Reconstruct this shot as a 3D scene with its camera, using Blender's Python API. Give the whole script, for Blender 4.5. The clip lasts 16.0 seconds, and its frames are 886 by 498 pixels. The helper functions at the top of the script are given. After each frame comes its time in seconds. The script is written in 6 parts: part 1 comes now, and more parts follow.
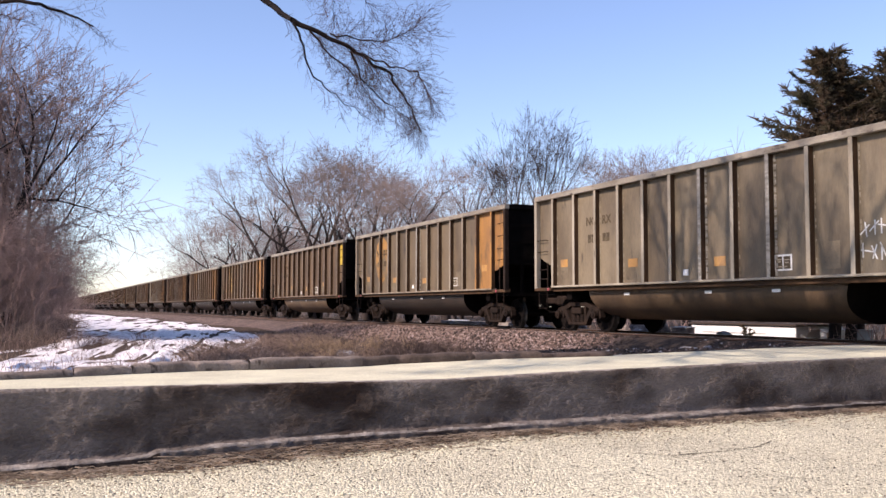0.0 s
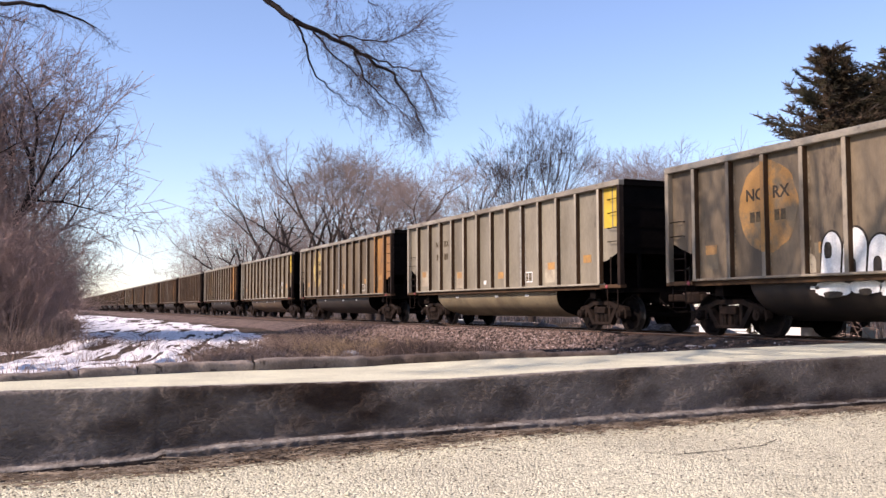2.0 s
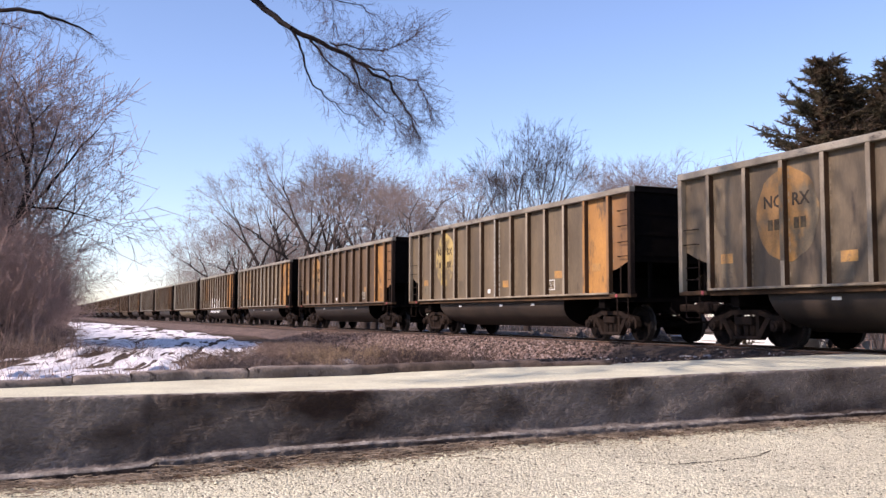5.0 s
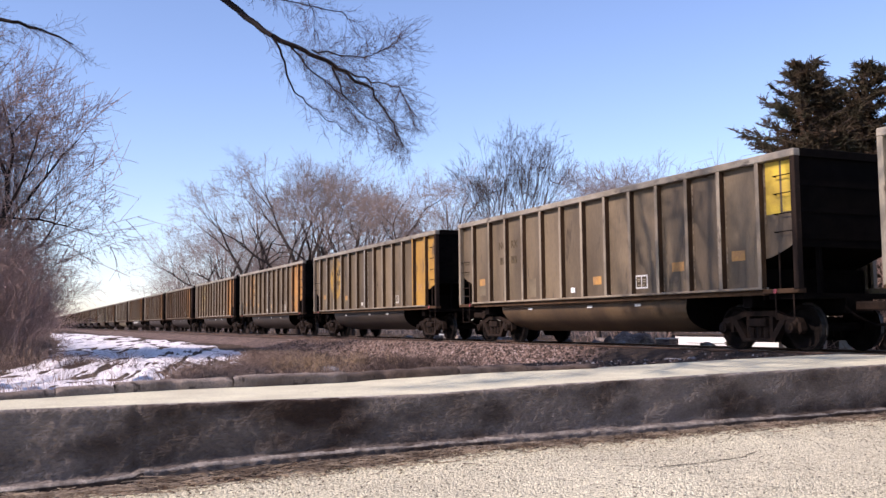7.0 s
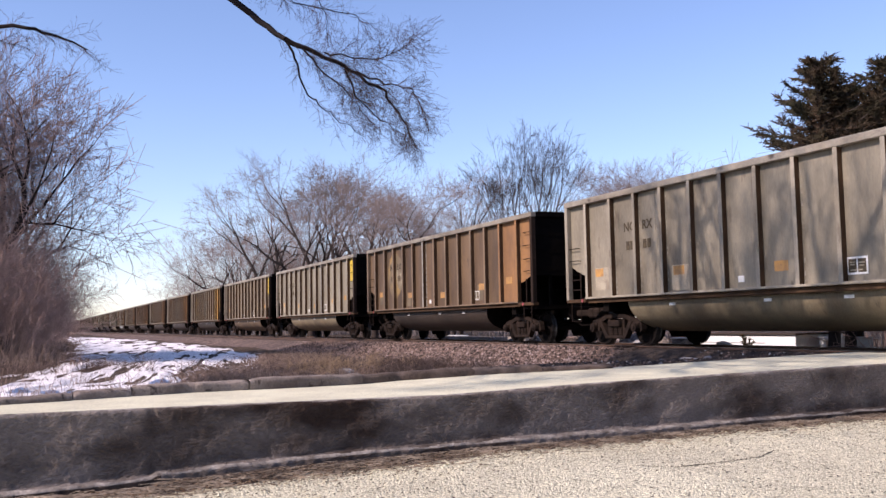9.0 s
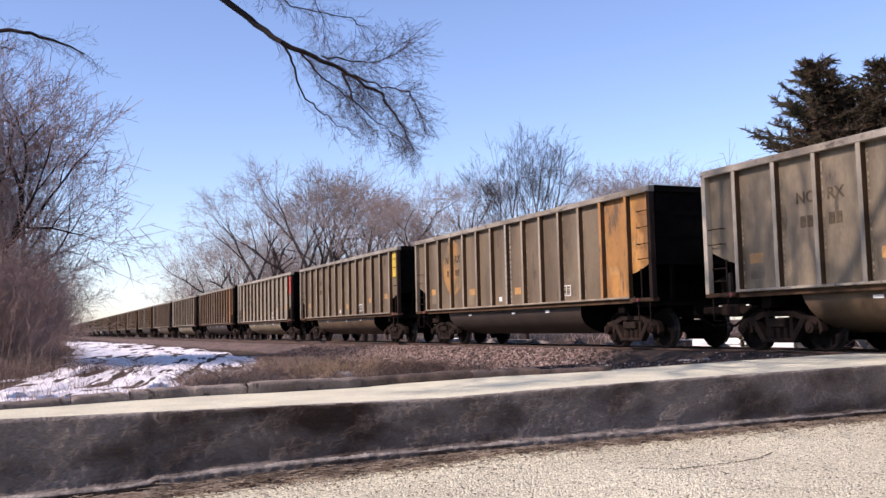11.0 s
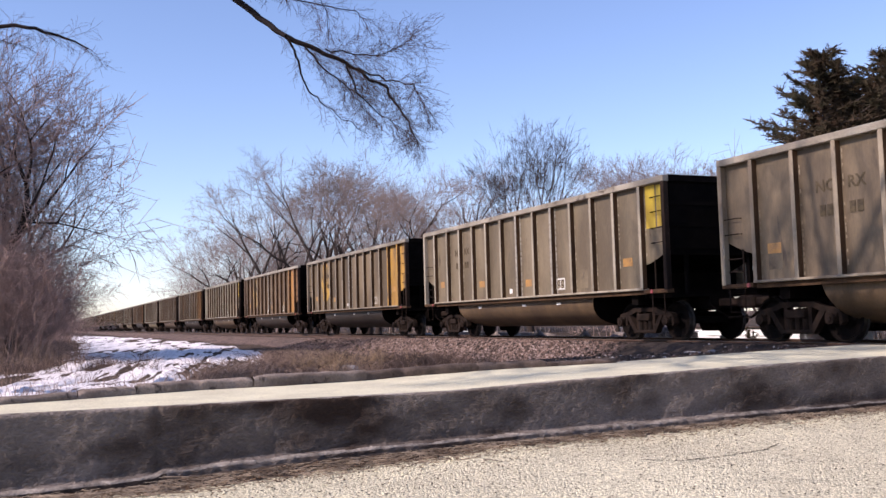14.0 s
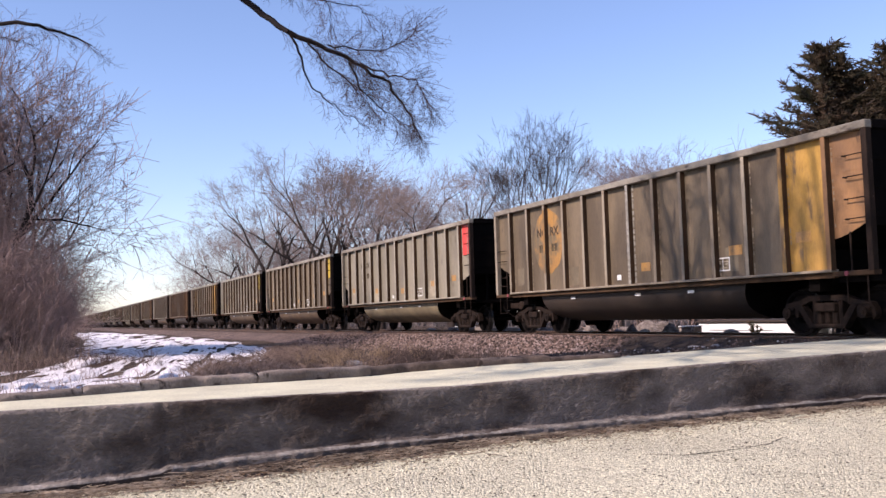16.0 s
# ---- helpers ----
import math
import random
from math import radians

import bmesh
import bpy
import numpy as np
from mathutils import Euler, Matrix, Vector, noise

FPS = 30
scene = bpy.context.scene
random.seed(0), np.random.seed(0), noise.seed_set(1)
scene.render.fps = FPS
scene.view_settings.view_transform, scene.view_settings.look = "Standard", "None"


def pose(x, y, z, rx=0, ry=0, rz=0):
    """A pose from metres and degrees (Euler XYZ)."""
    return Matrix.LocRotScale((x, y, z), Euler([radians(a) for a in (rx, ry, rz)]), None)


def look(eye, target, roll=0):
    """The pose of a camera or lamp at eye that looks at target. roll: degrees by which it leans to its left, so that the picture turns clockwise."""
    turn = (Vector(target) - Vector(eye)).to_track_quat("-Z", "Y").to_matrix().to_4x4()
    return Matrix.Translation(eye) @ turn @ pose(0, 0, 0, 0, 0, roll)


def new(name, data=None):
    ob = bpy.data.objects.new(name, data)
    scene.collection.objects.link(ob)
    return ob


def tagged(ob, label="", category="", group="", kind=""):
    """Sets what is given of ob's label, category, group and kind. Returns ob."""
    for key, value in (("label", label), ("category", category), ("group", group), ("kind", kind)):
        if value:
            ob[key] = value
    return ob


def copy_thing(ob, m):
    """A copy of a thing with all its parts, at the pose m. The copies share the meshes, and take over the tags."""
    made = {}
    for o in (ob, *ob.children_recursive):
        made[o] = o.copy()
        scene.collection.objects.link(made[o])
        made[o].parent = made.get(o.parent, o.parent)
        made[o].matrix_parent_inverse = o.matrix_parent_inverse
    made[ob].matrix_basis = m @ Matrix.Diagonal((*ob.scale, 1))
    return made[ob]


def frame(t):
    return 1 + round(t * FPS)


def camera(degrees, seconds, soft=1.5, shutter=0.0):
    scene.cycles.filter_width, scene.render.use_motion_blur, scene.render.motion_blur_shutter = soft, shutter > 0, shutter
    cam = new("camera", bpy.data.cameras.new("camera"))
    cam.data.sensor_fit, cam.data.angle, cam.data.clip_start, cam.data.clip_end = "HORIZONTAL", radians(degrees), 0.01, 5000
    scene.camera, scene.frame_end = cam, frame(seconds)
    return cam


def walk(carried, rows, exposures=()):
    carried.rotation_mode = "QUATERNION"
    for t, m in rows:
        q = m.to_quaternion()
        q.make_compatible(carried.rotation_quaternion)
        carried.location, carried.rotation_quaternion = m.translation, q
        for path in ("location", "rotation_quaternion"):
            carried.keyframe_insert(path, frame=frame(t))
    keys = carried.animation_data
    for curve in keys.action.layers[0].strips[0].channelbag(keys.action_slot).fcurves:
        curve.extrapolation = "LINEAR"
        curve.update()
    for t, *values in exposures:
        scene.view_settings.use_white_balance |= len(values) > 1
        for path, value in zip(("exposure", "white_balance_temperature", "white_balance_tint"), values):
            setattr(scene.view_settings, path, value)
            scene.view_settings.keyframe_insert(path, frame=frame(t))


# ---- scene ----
EYE = Vector((0.0, 0.0, 0.643))  # rail head is z = 0, the track runs along +y
cam = camera(50.8, 16.0, soft=1.5)


def gaze(yaw, pitch, roll):
    """Yaw clockwise from +y, pitch up, roll to the left."""
    a, b = radians(yaw), radians(pitch)
    way = Vector((math.sin(a) * math.cos(b), math.cos(a) * math.cos(b), math.sin(b)))
    return look(EYE, EYE + way * 10, roll)


walk(cam, [(t, gaze(a, b, c)) for t, a, b, c in (
    (0.0, 23.59, 3.58, 0.10),
    (0.5, 23.67, 3.71, 0.04),
    (1.0, 23.61, 3.71, -0.02),
    (1.5, 23.49, 3.61, -0.14),
    (2.0, 23.35, 3.56, -0.15),
    (2.5, 23.35, 3.62, 0.27),
    (3.0, 23.56, 3.59, 0.38),
    (3.5, 23.69, 3.64, 0.48),
    (4.0, 23.54, 3.70, 0.36),
    (6.5, 24.23, 4.53, -0.54),
    (7.0, 24.61, 4.46, -0.64),
    (7.5, 24.48, 4.68, -0.90),
    (8.0, 24.09, 4.66, -1.00),
    (8.5, 23.82, 4.56, -0.98),
    (9.0, 23.74, 4.54, -1.07),
    (11.5, 23.88, 4.73, -1.34),
    (12.0, 23.85, 4.71, -1.37),
    (12.5, 23.82, 4.67, -1.36),
    (13.0, 23.77, 4.58, -1.28),
    (13.5, 23.68, 4.39, -1.39),
    (14.0, 23.56, 4.29, -1.56),
    (14.5, 23.52, 4.16, -1.67),
    (15.0, 23.48, 4.05, -1.71),
    (15.5, 23.48, 3.93, -1.83),
    (16.0, 23.34, 4.01, -1.75),
)], exposures=((0.0, 0.55, 6680, 25), (3.0, 0.53, 6620, 25), (6.5, 0.47, 6420, 27), (11.5, 0.44, 6400, 27), (16.0, 0.44, 6440, 27)))

# ---- world and sun ----
SUN_AZ, SUN_EL = -96.2, 38.0  # clockwise from +y
world = bpy.data.worlds.new("sky")
scene.world = world
world.use_nodes = True
wn = world.node_tree.nodes
sky = wn.new("ShaderNodeTexSky")
sky.sky_type, sky.sun_disc = "NISHITA", False
sky.sun_elevation, sky.sun_rotation = radians(SUN_EL), radians(SUN_AZ)
sky.air_density, sky.dust_density, sky.ozone_density = 0.95, 0.35, 3.1
wn["Background"].inputs["Strength"].default_value = 0.15
world.node_tree.links.new(sky.outputs[0], wn["Background"].inputs["Color"])
sun = new("sun", bpy.data.lights.new("sun", "SUN"))
sun.data.energy, sun.data.angle, sun.data.color = 5.0, radians(0.5), (1.0, 0.92, 0.80)
az, el = radians(SUN_AZ), radians(SUN_EL)
SUN_WAY = Vector((math.sin(az) * math.cos(el), math.cos(az) * math.cos(el), math.sin(el)))
sun.matrix_world = look(SUN_WAY * 100, (0, 0, 0))


# ---- materials ----
def mat(name, c1, c2, scale=3.0, rough=0.85, metal=0.0, bump=0.3, fine=60.0, stretch=(1, 1, 1), c3=None, spots=0.0, shift=0.0, bump_size=0.02, cells=0.0, cell_dark=0.45, gritty=0.55, crisp=0.14, turn=0.0, detail=6, spot_scale=2.7, spot_detail=8, spot_soft=0.1, offset=0.0):
    """Two colours mixed by coarse noise, a third in spots, fine grain in value and relief."""
    m = bpy.data.materials.new(name)
    m.use_nodes = True
    nt = m.node_tree
    n, l = nt.nodes, nt.links
    b = n["Principled BSDF"]
    b.inputs["Roughness"].default_value, b.inputs["Metallic"].default_value = rough, metal
    if rough >= 0.75:
        b.inputs["Specular IOR Level"].default_value = 0.15
    co = n.new("ShaderNodeTexCoord")
    mp = n.new("ShaderNodeMapping")
    mp.vector_type = "TEXTURE"  # turned first, then stretched
    mp.inputs["Scale"].default_value = [1.0 / v for v in stretch]
    mp.inputs["Location"].default_value = (offset, 0.0, 0.0)
    mp.inputs["Rotation"].default_value = (0.0, 0.0, radians(turn))
    l.new(co.outputs["Object"], mp.inputs[0])
    vec = mp.outputs[0]
    if shift:
        info = n.new("ShaderNodeObjectInfo")
        mul = n.new("ShaderNodeMath")
        mul.operation = "MULTIPLY"
        mul.inputs[1].default_value = 37.0
        l.new(info.outputs["Random"], mul.inputs[0])
        add = n.new("ShaderNodeVectorMath")
        l.new(vec, add.inputs[0])
        l.new(mul.outputs[0], add.inputs[1])
        vec = add.outputs[0]

    def noise_tex(s, detail, rough_):
        t = n.new("ShaderNodeTexNoise")
        t.inputs["Scale"].default_value, t.inputs["Detail"].default_value, t.inputs["Roughness"].default_value = s, detail, rough_
        l.new(vec, t.inputs["Vector"])
        return t.outputs["Fac"]

    def ramp(src, a, z):
        r = n.new("ShaderNodeMapRange")
        r.inputs["From Min"].default_value, r.inputs["From Max"].default_value = a, z
        l.new(src, r.inputs["Value"])
        return r.outputs[0]

    def mix(fac, a, z, kind="MIX"):
        x = n.new("ShaderNodeMix")
        x.data_type, x.blend_type = "RGBA", kind
        for i, v in ((0, fac), (6, a), (7, z)):
            if hasattr(v, "links"):
                l.new(v, x.inputs[i])
            else:
                x.inputs[i].default_value = v if i == 0 else (*v, 1)
        return x.outputs[2]

    coarse, grain = noise_tex(scale, detail, 0.6), noise_tex(fine, 3, 0.7)
    col = mix(ramp(coarse, 0.5 - crisp, 0.5 + crisp), c1, c2)
    if c3:
        col = mix(ramp(noise_tex(scale * spot_scale, spot_detail, 0.65), 0.67 - spot_soft / 2 - spots, 0.67 + spot_soft / 2 - spots), col, c3)
    col = mix(gritty, col, mix(ramp(grain, 0.3, 0.7), (0.55, 0.55, 0.55), (1.35, 1.35, 1.35)), "MULTIPLY")
    height = grain
    if cells:
        v = n.new("ShaderNodeTexVoronoi")
        v.inputs["Scale"].default_value = cells
        l.new(vec, v.inputs["Vector"])
        sep = n.new("ShaderNodeSeparateColor")
        l.new(v.outputs["Color"], sep.inputs[0])
        tone = n.new("ShaderNodeMapRange")
        tone.inputs["To Min"].default_value, tone.inputs["To Max"].default_value = cell_dark, 1.3
        l.new(sep.outputs[0], tone.inputs["Value"])
        col = mix(1.0, col, tone.outputs[0], "MULTIPLY")
        inv = n.new("ShaderNodeMath")
        inv.operation = "SUBTRACT"
        inv.inputs[0].default_value = 1.0
        l.new(v.outputs["Distance"], inv.inputs[1])
        height = inv.outputs[0]
    if shift:
        g = n.new("ShaderNodeMapRange")
        g.inputs["To Min"].default_value, g.inputs["To Max"].default_value = 1 - shift, 1 + shift
        l.new(info.outputs["Random"], g.inputs["Value"])
        col = mix(1.0, col, g.outputs[0], "MULTIPLY")
    l.new(col, b.inputs["Base Color"])
    if bump:
        bp = n.new("ShaderNodeBump")
        bp.inputs["Strength"].default_value, bp.inputs["Distance"].default_value = bump, bump_size
        l.new(height, bp.inputs["Height"])
        l.new(bp.outputs[0], b.inputs["Normal"])
    return m


STREAK = (0.8, 0.8, 0.26)
M = dict(
    grey=mat("weathered_grey_paint", (0.148, 0.108, 0.064), (0.081, 0.0575, 0.034), 0.9, 0.6, 0.0, 0.05, 30, STREAK, (0.036, 0.024, 0.016), 0.02, 0.15, gritty=0.35, crisp=0.1),
    light=mat("pale_aluminium", (0.225, 0.193, 0.138), (0.148, 0.124, 0.086), 1.0, 0.55, 0.0, 0.05, 30, STREAK, (0.062, 0.047, 0.032), 0.02, 0.12, gritty=0.35, crisp=0.1),
    mid=mat("dull_tan_grey_paint", (0.162, 0.126, 0.078), (0.094, 0.070, 0.043), 1.0, 0.58, 0.0, 0.05, 30, STREAK, (0.042, 0.029, 0.019), 0.02, 0.15, gritty=0.35, crisp=0.1),
    bright=mat("worn_bright_seam", (0.34, 0.31, 0.26), (0.17, 0.145, 0.11), 5.0, 0.5, 0.1, 0.05, 60, (1, 1, 3)),
    # rust brown kept dark: shade of post flanks and sill web is painted in
    dark_rust=mat("dark_rust_for_shaded_flanks", (0.078, 0.043, 0.022), (0.040, 0.023, 0.013), 2.5, 0.85, 0.0, 0.15, 40, (1, 1, 0.4), (0.06, 0.035, 0.018), -0.04, 0.12),
    corner=mat("near_black_corner_steel", (0.030, 0.018, 0.012), (0.013, 0.008, 0.006), 2.2, 0.85, 0.0, 0.15, 40, (1, 1, 0.5), (0.16, 0.12, 0.085), -0.03),
    orange=mat("dirty_orange_paint", (0.37, 0.175, 0.042), (0.23, 0.11, 0.034), 1.4, 0.6, 0.0, 0.05, 40, STREAK, (0.10, 0.06, 0.03), 0.085, 0.12, gritty=0.35),
    rust=mat("rusty_brown_paint", (0.27, 0.132, 0.047), (0.145, 0.074, 0.032), 1.4, 0.6, 0.0, 0.1, 40, STREAK, (0.06, 0.034, 0.02), 0.0, 0.12, gritty=0.25),
    yellow=mat("yellow_paint", (0.56, 0.39, 0.035), (0.44, 0.29, 0.035), 2.0, 0.5, 0.0, 0.06, 40, STREAK, (0.2, 0.14, 0.05), -0.05, 0.08, gritty=0.25),
    ochre=mat("dirty_ochre_paint", (0.36, 0.21, 0.05), (0.21, 0.13, 0.045), 1.6, 0.6, 0.0, 0.05, 40, STREAK, (0.10, 0.07, 0.036), 0.05, 0.08, gritty=0.3),
    gold=mat("dirty_golden_paint", (0.40, 0.215, 0.036), (0.26, 0.14, 0.033), 1.2, 0.6, 0.0, 0.05, 40, STREAK, (0.115, 0.07, 0.033), 0.085, 0.08, gritty=0.3),
    red=mat("red_paint", (0.62, 0.06, 0.05), (0.5, 0.05, 0.045), 2.0, 0.5, 0.0, 0.06, 40, STREAK, (0.3, 0.08, 0.06), -0.08, 0.08, gritty=0.25),
    white=mat("white_stencil_paint", (0.75, 0.74, 0.7), (0.6, 0.58, 0.53), 6.0, 0.6, 0, 0.05, 60, shift=0.06),
    letter=mat("faded_black_lettering", (0.028, 0.024, 0.02), (0.06, 0.048, 0.036), 8.0, 0.8, 0, 0.05, 60),
    steel=mat("dark_brown_truck_steel", (0.023, 0.0135, 0.009), (0.0095, 0.006, 0.0042), 6.0, 0.85, 0.0, 0.25, 50, c3=(0.046, 0.025, 0.016), spots=-0.05, shift=0.15),
    # near-black: the shade at the car ends and underframe is painted in
    dark=mat("near_black_shade_steel", (0.0075, 0.0056, 0.0048), (0.004, 0.0032, 0.0028), 3.0, 0.9, 0.0, 0.2, 40, shift=0.1),
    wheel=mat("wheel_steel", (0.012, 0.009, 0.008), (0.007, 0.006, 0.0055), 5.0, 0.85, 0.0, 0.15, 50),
    tread=mat("dull_wheel_rim", (0.05, 0.045, 0.04), (0.025, 0.022, 0.02), 9.0, 0.5, 0.5, 0.05, 60),
    rail=mat("brown_rail_steel", (0.10, 0.055, 0.035), (0.06, 0.035, 0.025), 3.0, 0.7, 0.3, 0.15, 50, (1, 0.2, 1)),
    railhead=mat("polished_rail_head", (0.42, 0.40, 0.38), (0.32, 0.3, 0.28), 3.0, 0.28, 0.9, 0.03, 50, (1, 0.1, 1)),
    tie=mat("creosoted_wood", (0.075, 0.055, 0.045), (0.045, 0.035, 0.03), 4.0, 0.9, 0, 0.4, 50, (1, 6, 6), shift=0.2),
    ballast=mat("pink_granite_ballast", (0.265, 0.176, 0.140), (0.13, 0.088, 0.070), 4.0, 0.9, 0, 1.0, 22, c3=(0.07, 0.05, 0.043), spots=0.0, bump_size=0.05, cells=18),
    kerb_dark=mat("dark_brown_kerb_concrete", (0.15, 0.11, 0.086), (0.07, 0.05, 0.04), 2.0, 0.9, 0, 0.9, 40, c3=(0.04, 0.029, 0.024), spots=0.05, shift=0.15, bump_size=0.015),
    asphalt=mat("bleached_asphalt_with_pale_aggregate", (0.70, 0.64, 0.46), (0.58, 0.525, 0.377), 0.6, 0.92, 0, 1.0, 130, c3=(0.43, 0.385, 0.29), spots=-0.05, bump_size=0.022, cells=52, cell_dark=0.58, gritty=0.8),
    slab=mat("worn_pale_concrete", (0.61, 0.57, 0.405), (0.49, 0.452, 0.325), 1.5, 0.9, 0, 0.6, 45, c3=(0.36, 0.325, 0.25), spots=-0.03, bump_size=0.012),
    pale_yellow=mat("faded_pale_yellow_paint", (0.52, 0.37, 0.12), (0.34, 0.235, 0.085), 1.6, 0.6, 0.0, 0.05, 40, STREAK, (0.13, 0.09, 0.045), 0.03, 0.08, gritty=0.3),
    bank=mat("dirty_brown_ballast", (0.20, 0.14, 0.118), (0.105, 0.075, 0.064), 1.2, 0.9, 0, 1.0, 22, c3=(0.06, 0.044, 0.038), spots=0.02, bump_size=0.05, cells=18),
    wall=mat("stained_concrete", (0.250, 0.209, 0.181), (0.178, 0.144, 0.122), 1.9, 0.88, 0, 1.0, 44, (0.5, 1, 1.0), (0.046, 0.030, 0.023), 0.135, bump_size=0.045, gritty=0.52, crisp=0.2, detail=4, offset=1.5, spot_scale=0.5, spot_detail=3.5, spot_soft=0.17),
    ledge=mat("sunlit_lip_and_worn_cement", (0.36, 0.315, 0.27), (0.13, 0.108, 0.092), 7.0, 0.9, 0, 0.8, 40, c3=(0.08, 0.06, 0.05), spots=0.0, bump_size=0.02),
    kerb=mat("grey_kerb_concrete", (0.30, 0.24, 0.195), (0.14, 0.105, 0.085), 2.0, 0.9, 0, 0.9, 40, c3=(0.055, 0.04, 0.033), spots=0.05, shift=0.15, bump_size=0.015),
    dirt=mat("dead_grass_and_dirt", (0.105, 0.072, 0.05), (0.062, 0.043, 0.032), 0.8, 0.95, 0, 1.0, 18, c3=(0.17, 0.125, 0.085), spots=0.04, bump_size=0.08, cells=14),
    snow=mat("old_crusty_snow", (0.86, 0.80, 0.78), (0.68, 0.63, 0.62), 2.4, 0.6, 0, 1.0, 9, (1, 0.07, 1), (0.20, 0.16, 0.14), 0.035, bump_size=0.06, turn=-11),
    snow_dirty=mat("grey_ploughed_snow", (0.4, 0.38, 0.37), (0.22, 0.195, 0.18), 7.0, 0.8, 0, 0.8, 30, c3=(0.1, 0.08, 0.065), spots=0.02),
    weed=mat("dry_weed_straw", (0.37, 0.265, 0.205), (0.14, 0.092, 0.072), 2.5, 0.9, 0, 0, 30),
    bark=mat("grey_brown_bark", (0.062, 0.047, 0.040), (0.032, 0.024, 0.021), 2.0, 0.9, 0, 0.6, 25, (1, 1, 0.3), shift=0.15),
    brown=mat("sooty_brown_paint", (0.118, 0.072, 0.037), (0.062, 0.038, 0.021), 1.1, 0.6, 0.0, 0.05, 30, STREAK, (0.026, 0.017, 0.011), 0.02, 0.15, gritty=0.35, crisp=0.1),
    twig=mat("winter_twigs", (0.30, 0.236, 0.212), (0.18, 0.138, 0.122), 0.6, 0.85, 0, 0, 20, shift=0.2),
    brush=mat("purple_brown_brush", (0.25, 0.182, 0.17), (0.16, 0.115, 0.108), 0.6, 0.85, 0, 0, 20, shift=0.12),
    cream=mat("faded_cream_patch", (0.36, 0.31, 0.22), (0.25, 0.2, 0.14), 4.0, 0.7, 0, 0.05, 60, STREAK, shift=0.1),
    twig_dark=mat("dark_brown_twigs", (0.10, 0.058, 0.048), (0.062, 0.038, 0.032), 0.6, 0.85, 0, 0, 20),
    needle=mat("spruce_needles", (0.036, 0.035, 0.019), (0.070, 0.043, 0.027), 1.2, 0.85, 0, 0, 30),
    soil=mat("dark_soil_and_rotted_leaves", (0.072, 0.053, 0.043), (0.034, 0.026, 0.022), 5.0, 0.95, 0, 1.0, 60, c3=(0.17, 0.13, 0.1), spots=-0.02, bump_size=0.02),
    litter=mat("leaf_litter", (0.2, 0.13, 0.08), (0.1, 0.065, 0.045), 3.0, 0.95, 0, 0.3, 30),
    siding=mat("white_painted_siding", (0.8, 0.8, 0.79), (0.74, 0.73, 0.71), 1.0, 0.6, 0, 0.05, 40),
)

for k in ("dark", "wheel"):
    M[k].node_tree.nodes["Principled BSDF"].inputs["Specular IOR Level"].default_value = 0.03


for k, c1, c2 in (("orange", (0.37, 0.185, 0.045), (0.24, 0.125, 0.04)), ("ochre", (0.32, 0.2, 0.06), (0.2, 0.13, 0.05)), ("gold", (0.42, 0.24, 0.036), (0.27, 0.155, 0.036)), ("pale_yellow", (0.50, 0.36, 0.11), (0.32, 0.225, 0.08)), ("cream", (0.44, 0.39, 0.29), (0.28, 0.23, 0.16))):
    M["oval_" + k] = mat(f"weather_worn_{k}_oval", c1, c2, 1.1, 0.6, 0.0, 0.05, 40, (0.8, 0.6, 0.5), (0.125, 0.092, 0.052), 0.16, 0.1, gritty=0.45, crisp=0.16, spot_scale=1.5, spot_soft=0.12)
